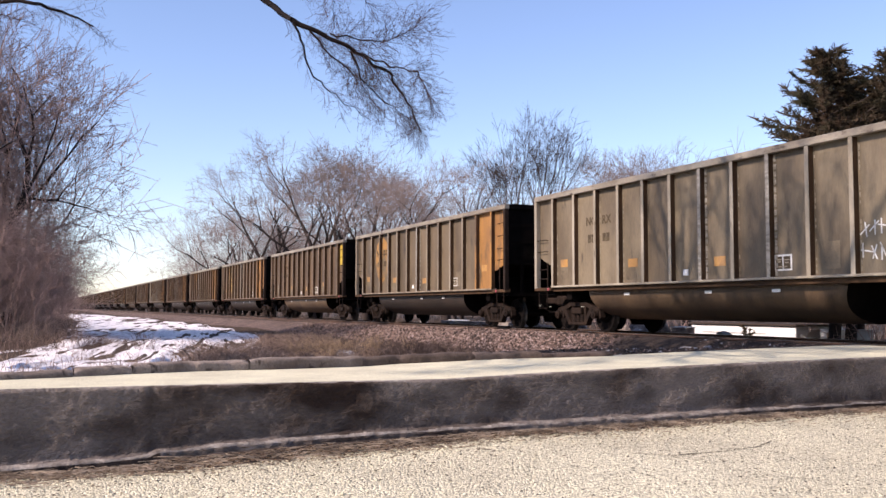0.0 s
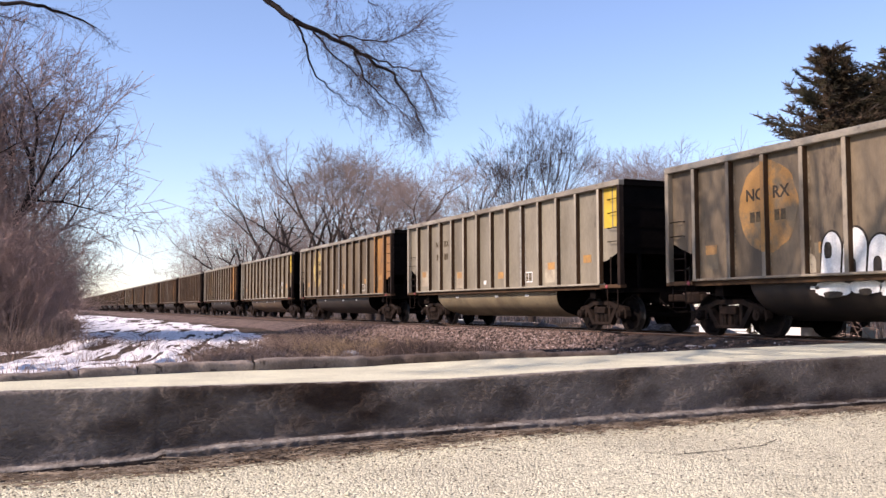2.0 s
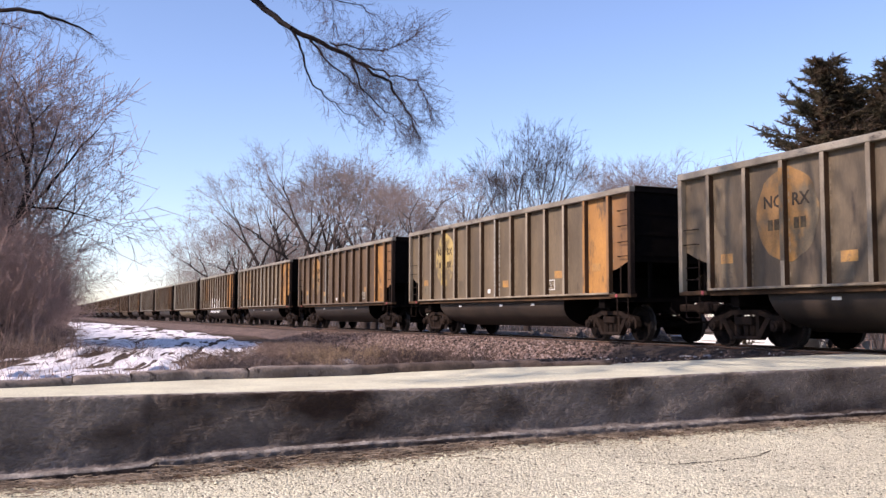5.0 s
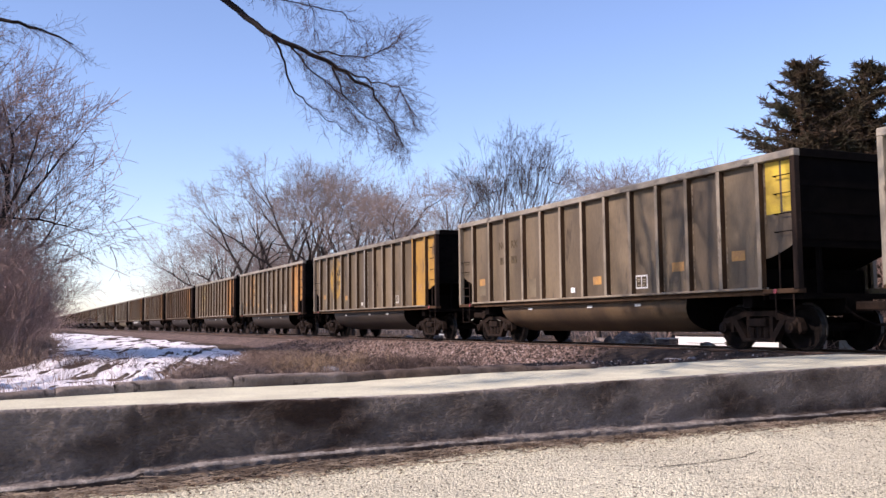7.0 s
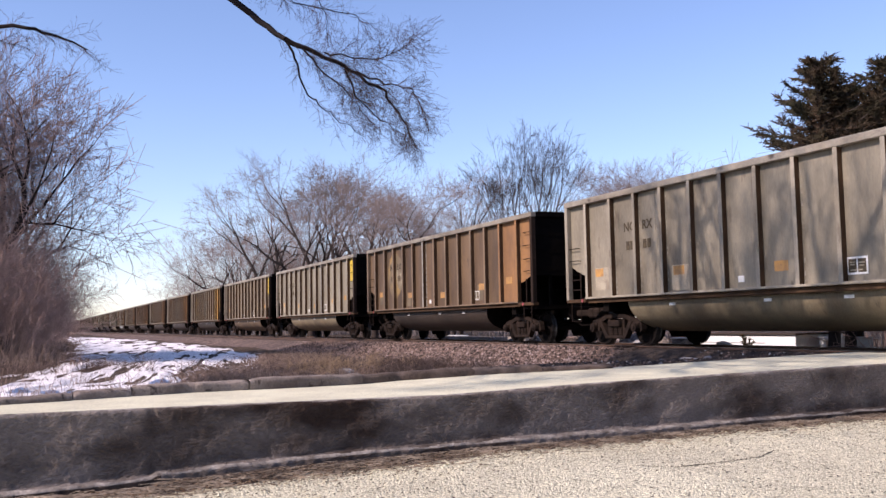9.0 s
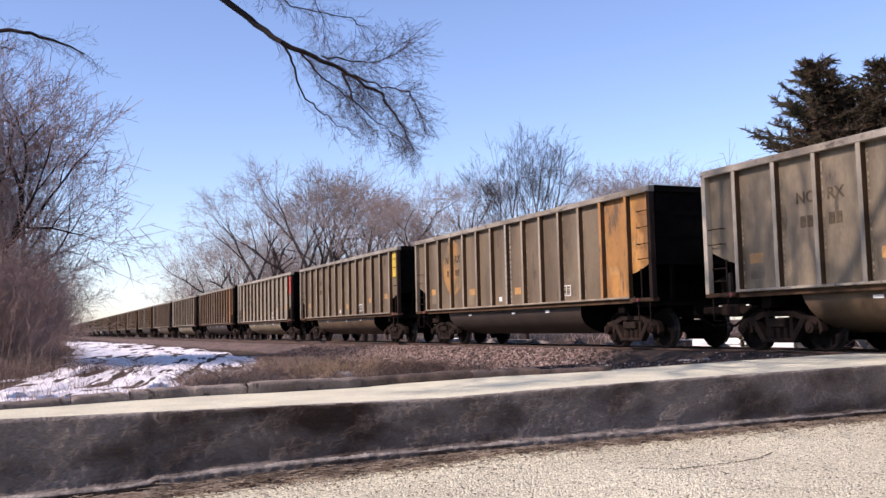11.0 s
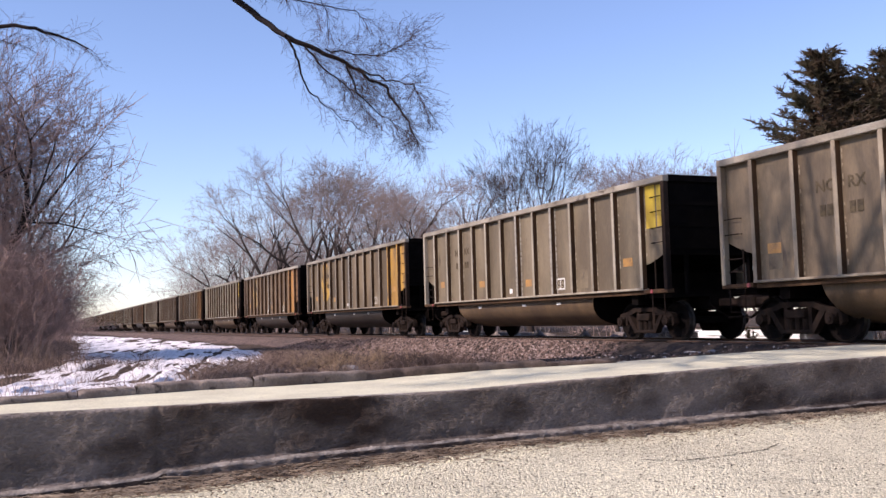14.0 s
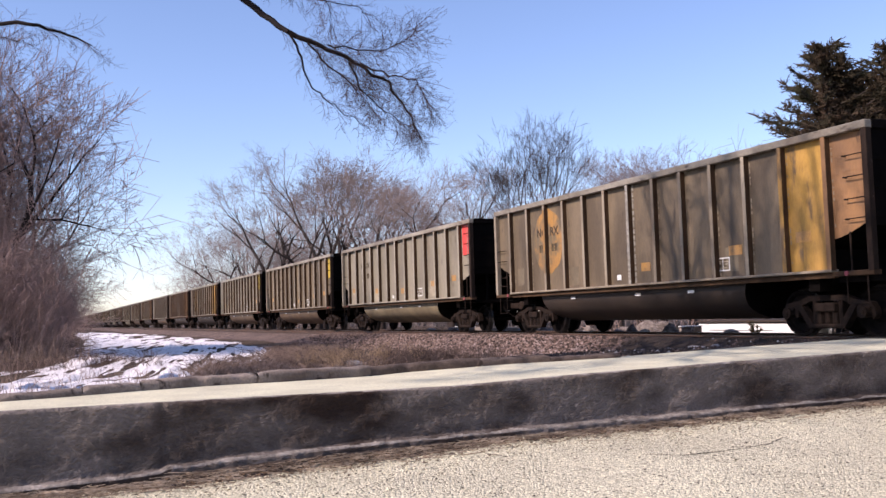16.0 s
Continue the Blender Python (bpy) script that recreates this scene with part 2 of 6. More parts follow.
M.update(
    heap=mat("grey_gravel", (0.27, 0.22, 0.19), (0.14, 0.11, 0.093), 5.0, 0.9, 0, 0.9, 40, c3=(0.42, 0.37, 0.33), spots=0.0, bump_size=0.03, cells=22),
    post_rust=mat("rusty_brown_post_paint", (0.20, 0.135, 0.08), (0.105, 0.068, 0.04), 1.6, 0.6, 0.0, 0.06, 40, (1, 1, 0.3), (0.05, 0.03, 0.018), 0.01, 0.08, gritty=0.4),
    stone_pale=mat("pale_pink_granite", (0.40, 0.30, 0.262), (0.25, 0.18, 0.155), 6.0, 0.85, 0, 0.4, 60),
    straw=mat("tan_dead_grass", (0.43, 0.30, 0.185), (0.26, 0.175, 0.11), 2.5, 0.9, 0, 0, 30),
    weed_dark=mat("dark_dead_weeds", (0.15, 0.104, 0.084), (0.062, 0.042, 0.035), 2.5, 0.9, 0, 0, 30),
    dull_red=mat("dusty_red_plastic", (0.30, 0.055, 0.06), (0.16, 0.035, 0.035), 9.0, 0.6, 0, 0.05, 60),
    chord=mat("chipped_pale_rim_paint", (0.275, 0.24, 0.186), (0.145, 0.117, 0.083), 1.8, 0.6, 0.0, 0.1, 40, (1, 0.45, 1), (0.045, 0.03, 0.02), 0.045, 0.1, gritty=0.45),
    post_tan=mat("rubbed_tan_post_paint", (0.275, 0.224, 0.158), (0.15, 0.113, 0.074), 1.6, 0.6, 0.0, 0.06, 40, (1, 1, 0.3), (0.06, 0.038, 0.022), 0.01, 0.08, gritty=0.4),
    post_pale=mat("rubbed_pale_post_paint", (0.33, 0.285, 0.215), (0.19, 0.157, 0.11), 1.6, 0.6, 0.0, 0.06, 40, (1, 1, 0.3), (0.075, 0.05, 0.03), 0.01, 0.08, gritty=0.4),
    letter_faint=mat("nearly_gone_lettering", (0.055, 0.042, 0.028), (0.10, 0.075, 0.045), 7.0, 0.8, 0, 0.05, 60, gritty=0.7),
    tag_orange=mat("faded_orange_reflector", (0.42, 0.215, 0.055), (0.27, 0.15, 0.06), 4.0, 0.55, 0.0, 0.05, 60, c3=(0.16, 0.105, 0.055), spots=0.03, shift=0.1),
    brush_deep=mat("dark_purple_brown_brush", (0.50, 0.345, 0.285), (0.34, 0.232, 0.195), 0.5, 0.85, 0, 0, 20, shift=0.15),
)


# ---- builders ----
def link(name, me, material=None, parent=None, label="", kind="", category=""):
    ob = new(name, me)
    if material is not None:
        if not me.materials:
            me.materials.append(None)
        ob.material_slots[0].link = "OBJECT"
        ob.material_slots[0].material = material
    if parent is not None:
        ob.parent = parent
    return tagged(ob, label, category, "", kind)


def mesh_of(name, bm, smooth=False):
    me = bpy.data.meshes.new(name)
    bmesh.ops.recalc_face_normals(bm, faces=bm.faces)
    for f in bm.faces:
        f.smooth = smooth
    bm.to_mesh(me)
    bm.free()
    return me


def part(name, bm, material, parent, label=""):
    return link(name, mesh_of(name, bm), material, parent, label)


def box(bm, x0, x1, y0, y1, z0, z1, bevel=0.0):
    vs = bmesh.ops.create_cube(bm, size=1.0)["verts"]
    for v in vs:
        v.co = ((x0 + x1) / 2 + v.co.x * (x1 - x0), (y0 + y1) / 2 + v.co.y * (y1 - y0), (z0 + z1) / 2 + v.co.z * (z1 - z0))
    if bevel:
        es = {e for v in vs for e in v.link_edges}
        bmesh.ops.bevel(bm, geom=list(es), offset=bevel, segments=1, affect="EDGES")
    return bm


def prism(bm, outline, axis, a, z):
    """An outline of pairs in the two other axes, pulled along axis from a to z."""
    def at(p, d):
        q = list(p)
        q.insert(axis, d)
        return q
    lo = [bm.verts.new(at(p, a)) for p in outline]
    hi = [bm.verts.new(at(p, z)) for p in outline]
    n = len(outline)
    bm.faces.new(lo)
    bm.faces.new(hi[::-1])
    for i in range(n):
        bm.faces.new((lo[i], lo[(i + 1) % n], hi[(i + 1) % n], hi[i]))
    return bm


def rod(bm, pts, r, sides=6):
    """A round bar along a line of points."""
    rings = []
    for i, p in enumerate(pts):
        p = Vector(p)
        d = (Vector(pts[min(i + 1, len(pts) - 1)]) - Vector(pts[max(i - 1, 0)])).normalized()
        s = d.orthogonal().normalized()
        t = d.cross(s)
        rings.append([bm.verts.new(p + (s * math.cos(k * math.tau / sides) + t * math.sin(k * math.tau / sides)) * r) for k in range(sides)])
    for a, b in zip(rings, rings[1:]):
        best = min(range(sides), key=lambda o: (a[0].co - b[o].co).length)
        for k in range(sides):
            bm.faces.new((a[k], a[(k + 1) % sides], b[(k + 1 + best) % sides], b[(k + best) % sides]))
    bm.faces.new(rings[0][::-1])
    bm.faces.new(rings[-1])
    return bm


def grid_mesh(name, xs, ys, fn, smooth=True):
    """A sheet over a grid; fn gives the place for the two numbers, in arrays."""
    X, Y = np.meshgrid(xs, ys, indexing="ij")
    V = np.stack(fn(X, Y), -1).reshape(-1, 3)
    n, m = len(xs), len(ys)
    i = (np.arange(n - 1)[:, None] * m + np.arange(m - 1)[None]).ravel()
    F = np.stack([i, i + m, i + m + 1, i + 1], 1)
    return raw_mesh(name, V, F, smooth)


def raw_mesh(name, V, F, smooth=False):
    me = bpy.data.meshes.new(name)
    V, F = np.asarray(V, dtype=np.float32), np.asarray(F, dtype=np.int32)
    k = F.shape[1]
    me.vertices.add(len(V))
    me.vertices.foreach_set("co", V.ravel())
    me.loops.add(F.size)
    me.loops.foreach_set("vertex_index", F.ravel())
    me.polygons.add(len(F))
    me.polygons.foreach_set("loop_start", np.arange(0, F.size, k, dtype=np.int32))
    me.polygons.foreach_set("use_smooth", np.full(len(F), smooth))
    me.update(calc_edges=True)
    me.validate()
    return me


def wave(x, y, seed, size):
    """Smooth bumps of about that size, -1 to 1, over arrays."""
    r = np.random.RandomState(seed)
    out = 0
    for k in range(7):
        a, f, ph = r.uniform(0, math.tau), r.uniform(0.6, 1.7) * math.tau / size / 1.5, r.uniform(0, math.tau)
        out = out + np.sin((x * math.cos(a) + y * math.sin(a)) * f + ph)
    return out / 4.0


def tubes(name, segs, sides=3):
    """Tapered sticks from rows of (start, end, start radius, end radius)."""
    S = np.asarray(segs, dtype=np.float64)
    A, B, ra, rb = S[:, 0:3], S[:, 3:6], S[:, 6], S[:, 7]
    d = B - A
    d /= np.linalg.norm(d, axis=1, keepdims=True) + 1e-9
    h = np.where(np.abs(d[:, 2:3]) < 0.9, np.array([[0, 0, 1.0]]), np.array([[1.0, 0, 0]]))
    u = np.cross(d, h)
    u /= np.linalg.norm(u, axis=1, keepdims=True)
    w = np.cross(d, u)
    V = []
    for P, r in ((A, ra), (B, rb)):
        for k in range(sides):
            c, s = math.cos(k * math.tau / sides), math.sin(k * math.tau / sides)
            V.append(P + (u * c + w * s) * r[:, None])
    V = np.stack(V, 1).reshape(-1, 3)
    base = np.arange(len(S))[:, None] * 2 * sides
    F = np.concatenate([base + np.array([[k, (k + 1) % sides, sides + (k + 1) % sides, sides + k]]) for k in range(sides)])
    return raw_mesh(name, V, F, True)


# ---- ground, wall, road edge ----
def along(x, table):
    """Piecewise linear between the pairs of a table, carried on past its ends."""
    xs, ys = zip(*table)
    x = np.asarray(x, dtype=float)
    out = np.interp(x, xs, ys)
    lo, hi = (ys[1] - ys[0]) / (xs[1] - xs[0]), (ys[-1] - ys[-2]) / (xs[-1] - xs[-2])
    return np.where(x < xs[0], ys[0] + (x - xs[0]) * lo, np.where(x > xs[-1], ys[-1] + (x - xs[-1]) * hi, out))


TRACK_X = 14.53
LOT_Z = -0.65
FACE = ((-8.0, 7.32), (0.9, 8.17), (1.0, 8.19), (5.0, 8.57), (13.5, 9.39))
TOP_Z = ((-8.0, 0.02), (-0.2, 0.0), (1.6, -0.028), (3.7, -0.061), (5.3, -0.032), (7.5, -0.015), (10.3, -0.004), (13.6, 0.0))
FAR = ((-8.0, 7.9), (-0.26, 9.1), (1.5, 9.98), (2.4, 10.2), (4.1, 10.8), (5.7, 10.93), (7.2, 10.85), (14.0, 12.3))
LIP_Z = ((-8.0, -0.59), (-0.2, -0.59), (0.9, -0.575), (0.97, -0.54), (2.3, -0.515), (3.6, -0.516), (5.7, -0.535), (10.3, -0.572), (13.5, -0.58))
LOT_EDGE = ((-8.0, -0.65), (-0.2, -0.647), (1.0, -0.672), (2.6, -0.653), (4.3, -0.612), (5.7, -0.632), (10.4, -0.652), (13.5, -0.65))


def step(v, a, b):
    t = np.clip((v - a) / (b - a), 0, 1)
    return t * t * (3 - 2 * t)


def ground_z(x, y):
    """Height of the earth behind the road edge and round about."""
    z = -0.16 - 0.36 * step(y, 10, 24)
    z = z + 0.10 * step(x, 6.0, 9.0) * (1 - step(y, 13, 19))
    z = z + 0.05 * wave(x, y, 3, 6.0) * step(y, 11, 16) + 0.02 * wave(x, y, 4, 1.3)
    z = z - 0.3 * step(y, 30, 80) * step(-x, -8, 2) * 0.4
    behind = y - along(np.clip(x, -8, 13), FAR)
    return np.where(behind < -0.05, -0.95, z)


def lot_at(x, y):
    """Height of the asphalt lot."""
    near = np.clip(1 - (along(x, FACE) - y) / 2.5, 0, 1)
    return LOT_Z + (along(x, LOT_EDGE) - LOT_Z) * near + 0.006 * wave(x, y, 8, 2.0)


def widen(lo, hi, fine, reach, growth=1.35):
    """Even steps from lo to hi, then ever longer ones out to reach."""
    mid = list(np.arange(lo, hi, fine))
    d, up, down = fine, [mid[-1]], [mid[0]]
    while up[-1] < reach:
        d *= growth
        up.append(up[-1] + d)
        down.append(down[-1] - d)
    return np.array(down[:0:-1] + mid + up[1:])


ground = link("ground", grid_mesh("ground", widen(-6, 14, 0.3, 3000), widen(8, 60, 0.35, 3000), lambda x, y: (x, y, ground_z(x, y))), M["dirt"],
              None, "brown winter earth with flattened dead grass", "structure")

lot_x = np.concatenate([np.arange(-14, -3, 0.5), np.arange(-3, 13.21, 0.15)])
lot = link("lot_pavement", grid_mesh("lot_pavement", lot_x, 1 - np.linspace(1, 0, 80) ** 2,
           lambda x, v: (x, -8 + v * (along(x, FACE) + 0.04 + 8), lot_at(x, -8 + v * (along(x, FACE) + 0.04 + 8)))), M["asphalt"], None,
           "bleached cracked asphalt lot with pale aggregate", "structure")


def edge_slab():
    """The low retaining wall with its foot ledge, and the pavement strip on it."""
    xs = np.concatenate([np.arange(-8, -1.5, 0.12), np.arange(-1.5, 11.5, 0.028), np.arange(11.5, 13.45, 0.1)])
    rough = lambda x, z, s: 0.007 * wave(x, z, s, 0.35) + 0.0034 * wave(x, z, s + 1, 0.1) + 0.0024 * wave(x, z, s + 2, 0.05)
    # face: from the foot up, with ledge and rounded, chipped top edge
    prof = np.linspace(0, 1, 45)

    def face(x, v):
        top, foot = along(x, TOP_Z), LOT_Z - 0.05
        zl = along(x, LIP_Z) + 0.006 * wave(x, x * 0, 21, 0.4)
        ledge = 0.05 + 0.012 * wave(x, x * 0, 22, 0.8) + 0.009 * wave(x, x * 0, 24, 0.12)
        up = np.clip((v - 0.26) / 0.6, 0, 1)
        lip = np.clip((v - 0.14) / 0.12, 0, 1)
        z = np.where(v < 0.14, foot + (zl - 0.03 - foot) * v / 0.14, np.where(v < 0.26, zl - 0.03 + 0.036 * lip ** 0.7, zl + 0.006 + (top - 0.05 - zl) * up))
        out = np.where(v < 0.14, ledge, np.where(v < 0.26, ledge * (1 - (v - 0.14) / 0.12), 0.0))
        curl = np.clip((v - 0.86) / 0.14, 0, 1) * math.pi / 2
        bite = np.clip(wave(x, x * 0, 26, 0.5) - 0.5, 0, 1)
        chip = 0.035 + 0.03 * bite + 0.016 * wave(x, x * 0, 23, 0.35) + 0.008 * wave(x, x * 0, 25, 0.09)
        z = np.where(v > 0.86, top - 0.035 - 0.012 * bite + (0.035 + 0.012 * bite) * np.sin(curl), z)
        inn = np.where(v > 0.86, chip * (1 - np.cos(curl)), 0.0)
        y = along(x, FACE) - out + inn + rough(x, z, 31) * (v > 0.26) + 0.012 * up + 0.022 * np.exp(-((x - 0.93) / 0.03) ** 2) * (v > 0.26)
        return x, y, z

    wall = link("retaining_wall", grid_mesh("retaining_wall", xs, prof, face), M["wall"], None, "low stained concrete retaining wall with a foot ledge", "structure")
    wall.data.materials.append(M["ledge"])  # pale cement: sunlight painted into the ledge lip, and the worn upper edge
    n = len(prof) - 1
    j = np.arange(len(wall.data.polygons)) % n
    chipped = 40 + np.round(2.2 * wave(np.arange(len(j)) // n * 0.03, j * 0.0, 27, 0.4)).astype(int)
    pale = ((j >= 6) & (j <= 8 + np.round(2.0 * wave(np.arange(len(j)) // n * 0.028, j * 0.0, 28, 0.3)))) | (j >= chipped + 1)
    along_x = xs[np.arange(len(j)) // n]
    wall.data.materials.append(M["soil"])  # dirty foot below the lip, its shade painted in soil colour
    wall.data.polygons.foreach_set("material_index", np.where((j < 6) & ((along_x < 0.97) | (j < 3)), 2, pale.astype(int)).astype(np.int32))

    def strip(x, v):
        y0, y1 = along(x, FACE) + 0.05, along(np.minimum(x, 13.4), FAR) + 0.12
        y = y0 + (y1 - y0) * v
        return x, y, along(x, TOP_Z) + 0.008 * wave(x, y, 41, 1.1) * np.sin(np.clip(v, 0, 1) * math.pi) - 0.001
    link("pavement_strip", grid_mesh("pavement_strip", xs, np.linspace(0, 1, 16), strip), M["slab"], None, "pale worn concrete strip along the wall top", "structure")
    return wall


retaining_wall = edge_slab()

# broken kerb behind the strip
kerb = tagged(new("kerb"), "broken line of grey concrete kerb stones", "", "", "structure")
ends = (-7.6, -6.2, -4.7, -3.1, -1.3, 0.35, 0.9, 2.15, 3.6, 5.2, 6.2, 7.3)
for i, (a, b) in enumerate(zip(ends, ends[1:])):
    a, b = a + 0.004, b - 0.004
    rr = random.Random(i)
    h = float(along((a + b) / 2, ((-2, 0.065), (-0.25, 0.068), (0.9, 0.088), (1.6, 0.105), (2.6, 0.13), (4.4, 0.11), (5.8, 0.095), (7.0, 0.05))))
    lift, out = rr.uniform(-0.008, 0.008), rr.uniform(-0.01, 0.01)
    xs = np.linspace(a, b, 31)
    ang = np.linspace(0, 1, 15)

    def stone(x, v, h=h, lift=lift, out=out, a=a, b=b):
        yf = along(x, FAR) + out
        zt = along(np.clip(x, -8, 13), TOP_Z)
        th = np.clip((v - 0.3) / 0.4, 0, 1) * math.pi
        r = 0.035
        end = np.minimum(np.minimum(x - a, b - x) / 0.04, 1) * 0.012
        y = np.where(v < 0.3, 0.0, np.where(v > 0.7, 0.22, 0.11 - 0.11 * np.cos(th)))
        z = np.where(v < 0.3, -0.2 + (h + 0.2 - r) * v / 0.3, np.where(v > 0.7, h - r - (h + 0.2 - r) * (v - 0.7) / 0.3, h - r + r * np.sin(th)))
        return x, yf + y + 0.012 * wave(x, z, 51, 0.6) + 0.009 * wave(x, z, 53, 0.13), zt + z + lift - 0.012 + end * (z > 0) + 0.008 * wave(x, y, 52, 0.4) - 0.03 * np.clip(wave(x, y, 54, 0.22) - 0.35, 0, 1) * (v > 0.35)
    link("kerbstone", grid_mesh("kerbstone", xs, ang, stone), M["kerb_dark"] if a > 3.5 else M["kerb"], kerb)


# ---- snow ----
def snow_patch(name, outline, seed, thick=0.05, cell=0.16, label="old melting snow with dark streaks of bare earth", lift=0.0):
    """Snow laid on the earth within a wavy outline, thinning to nothing at its rim and at bare holes."""
    poly = np.array(outline, dtype=float)
    x0, y0 = poly.min(0) - 1
    x1, y1 = poly.max(0) + 1
    xs = np.arange(x0, x1, cell * 0.5)
    ys = [y0]
    while ys[-1] < y1:
        ys.append(ys[-1] + cell * (1.4 + max(0, ys[-1] - 14) * 0.1))

    def sheet(x, y):
        d = np.full(x.shape, 1e9)
        inside = np.zeros(x.shape, bool)
        for (ax, ay), (bx, by) in zip(poly, np.roll(poly, -1, 0)):
            ex, ey = bx - ax, by - ay
            t = np.clip(((x - ax) * ex + (y - ay) * ey) / (ex * ex + ey * ey), 0, 1)
            d = np.minimum(d, np.hypot(x - ax - t * ex, (y - ay - t * ey)))
            inside ^= ((ay > y) != (by > y)) & (x < (bx - ax) * (y - ay) / (by - ay + 1e-12) + ax)
        s = np.where(inside, d, -d) + 0.55 * wave(x, y * 0.5, seed, 2.2) + 0.25 * wave(x, y, seed + 1, 0.8)
        across, far = x * 0.982 - y * 0.19, (x * 0.19 + y * 0.982) * 0.03
        holes = wave(across, far * 4, seed + 2, 1.3) + 0.45 * wave(across, far * 9, seed + 3, 0.6)
        streak = wave(across, far * 2, seed + 5, 0.45) + 0.8 * wave(across, far * 2, seed + 6, 0.22)
        s = np.minimum(s, np.minimum((0.78 - holes) * 0.7, (0.5 - streak) * 0.3))
        h = thick * np.clip(s / 0.3, -1.5, 1) + (0.085 * wave(across, far, seed + 4, 0.8) + 0.05 * wave(across, far, seed + 7, 0.34)) * np.clip(s * 2, 0, 1)
        return x, y, ground_z(x, y) + h + lift
    return link(name, grid_mesh(name, xs, np.array(ys), sheet), M["snow"], None, label, "structure")


snow_patch("snow_field", ((-8, 9.6), (-1, 9.75), (1.5, 10.0), (1.7, 12.5), (2.3, 17), (3.7, 20), (5.4, 25), (7.6, 32), (8.8, 41), (9.8, 60), (9.6, 110), (7.5, 150),
                          (5.0, 150), (4.0, 110), (2.8, 70), (1.6, 42), (0.2, 29), (-2.5, 24), (-8, 20)), 61)


# ---- ballast, ties, rails ----
Y0, Y1 = -60.0, 700.0


def bank(x, y):
    u = np.abs(x - TRACK_X)
    z = np.where(u < 2.1, -0.17, -0.17 - (u - 2.1) / 2.6 * 0.55)
    z = np.where((x < TRACK_X - 0.84) & (u < 2.2), z + 0.105 * (1 - step(y, 26, 48)) * (1 - step(u, 1.5, 2.2)), z)  # stone heaped over the near rail's side
    z = z + 0.035 * wave(x, y, 71, 1.6) * step(u, 1.9, 2.8) + 0.02 * wave(x, y, 72, 0.4) * step(u, 1.5, 2.4)
    cross = (1 - step(np.abs(y - 6.5), 3.2, 6.8)) * step(u, 0.9, 2.3)
    z = np.where((y < 9.45) & (x < 13.3), -1.3, z)
    return x, y, z * (1 - cross) + np.where(z < -1, z, np.maximum(z, -0.03)) * cross


ballast = link("ballast_bank", grid_mesh("ballast_bank", np.concatenate([np.arange(TRACK_X - 5.2, TRACK_X - 0.9, 0.12), [TRACK_X - 0.86, TRACK_X - 0.83, TRACK_X - 0.7], np.arange(TRACK_X - 0.5, TRACK_X + 5.3, 0.5)]),
               np.concatenate([np.arange(Y0, 8, 2.0), np.arange(8, 45, 0.14), np.arange(45, 120, 1.0), np.arange(120, Y1, 20)]), bank), M["bank"], None,
               "bank of pinkish crushed-stone railway ballast", "structure")


def apron(x, v):
    y = along(x, FAR) + 0.1 + v * (5.2 + 0.5 * wave(x, x * 0, 73, 1.5)) * (1 + 0.3 * (x - 7.2) / 6.2)
    z = np.maximum(bank(x, y)[2], ground_z(x, y))
    return x, y, z + 0.03 * np.sin(np.clip(v * 1.02, 0, 1) * math.pi) ** 0.4 + 0.01 * wave(x, y, 74, 0.5) - 0.06 * (v > 0.97)


link("crossing_apron", grid_mesh("crossing_apron", np.arange(7.2, 13.41, 0.1), np.linspace(0, 1, 40), apron), M["soil"], None, "dark broken asphalt and dirt beside the rails", "structure")


def pebbles(name, n, place, size, seed, material, label):
    """Loose angular stones, joined."""
    r = np.random.RandomState(seed)
    x, y = place(r, n)
    s = size * r.uniform(0.5, 1.3, n)
    _, _, z = bank(x, y)
    base = np.array([(1, 0, 0), (-1, 0, 0), (0, 1, 0), (0, -1, 0), (0, 0, 0.8), (0, 0, -0.8)])
    tri = np.array([(0, 2, 4), (2, 1, 4), (1, 3, 4), (3, 0, 4), (2, 0, 5), (1, 2, 5), (3, 1, 5), (0, 3, 5)])
    V = base[None] * s[:, None, None] * r.uniform(0.6, 1.3, (n, 6, 1)) + r.uniform(-0.25, 0.25, (n, 6, 3)) * s[:, None, None]
    a = r.uniform(0, math.tau, n)
    c, q = np.cos(a)[:, None], np.sin(a)[:, None]
    V = np.stack([V[..., 0] * c - V[..., 1] * q, V[..., 0] * q + V[..., 1] * c, V[..., 2]], -1) + np.stack([x, y, z + s * 0.2], -1)[:, None]
    F = tri[None] + (np.arange(n) * 6)[:, None, None]
    return link(name, raw_mesh(name, V.reshape(-1, 3), F.reshape(-1, 3)), material, None, label, "stuff")


def stony(first, reach, start, length, a, b):
    """Places on the bank beyond the dirt of the crossing, whose edge runs slantwise up to the rail."""
    def place(r, n):
        x = TRACK_X - first - reach * r.beta(1.2, a, n)
        return x, start + 1.4 * np.maximum(x - 10.6, 0) + r.normal(0, 0.25, n) + length * r.beta(1, b, n)
    return place


pebbles("ballast_stones", 20000, stony(0.9, 4.0, 16.3, 27, 1.1, 1.5), 0.034, 5, M["ballast"], "loose pinkish crushed stones on the railway bank")
pebbles("pale_stones", 5000, stony(1.0, 4.2, 17.0, 28, 1.0, 1.6), 0.037, 15, M["stone_pale"], "paler pinkish stones among the ballast")
pebbles("dark_stones", 3000, lambda r, n: (TRACK_X - 1.2 - 4.0 * r.beta(1.1, 1.0, n), 15.5 + 29 * r.beta(1, 1.6, n)), 0.05, 16, M["soil"], "dark dirty stones and clods on the railway bank")

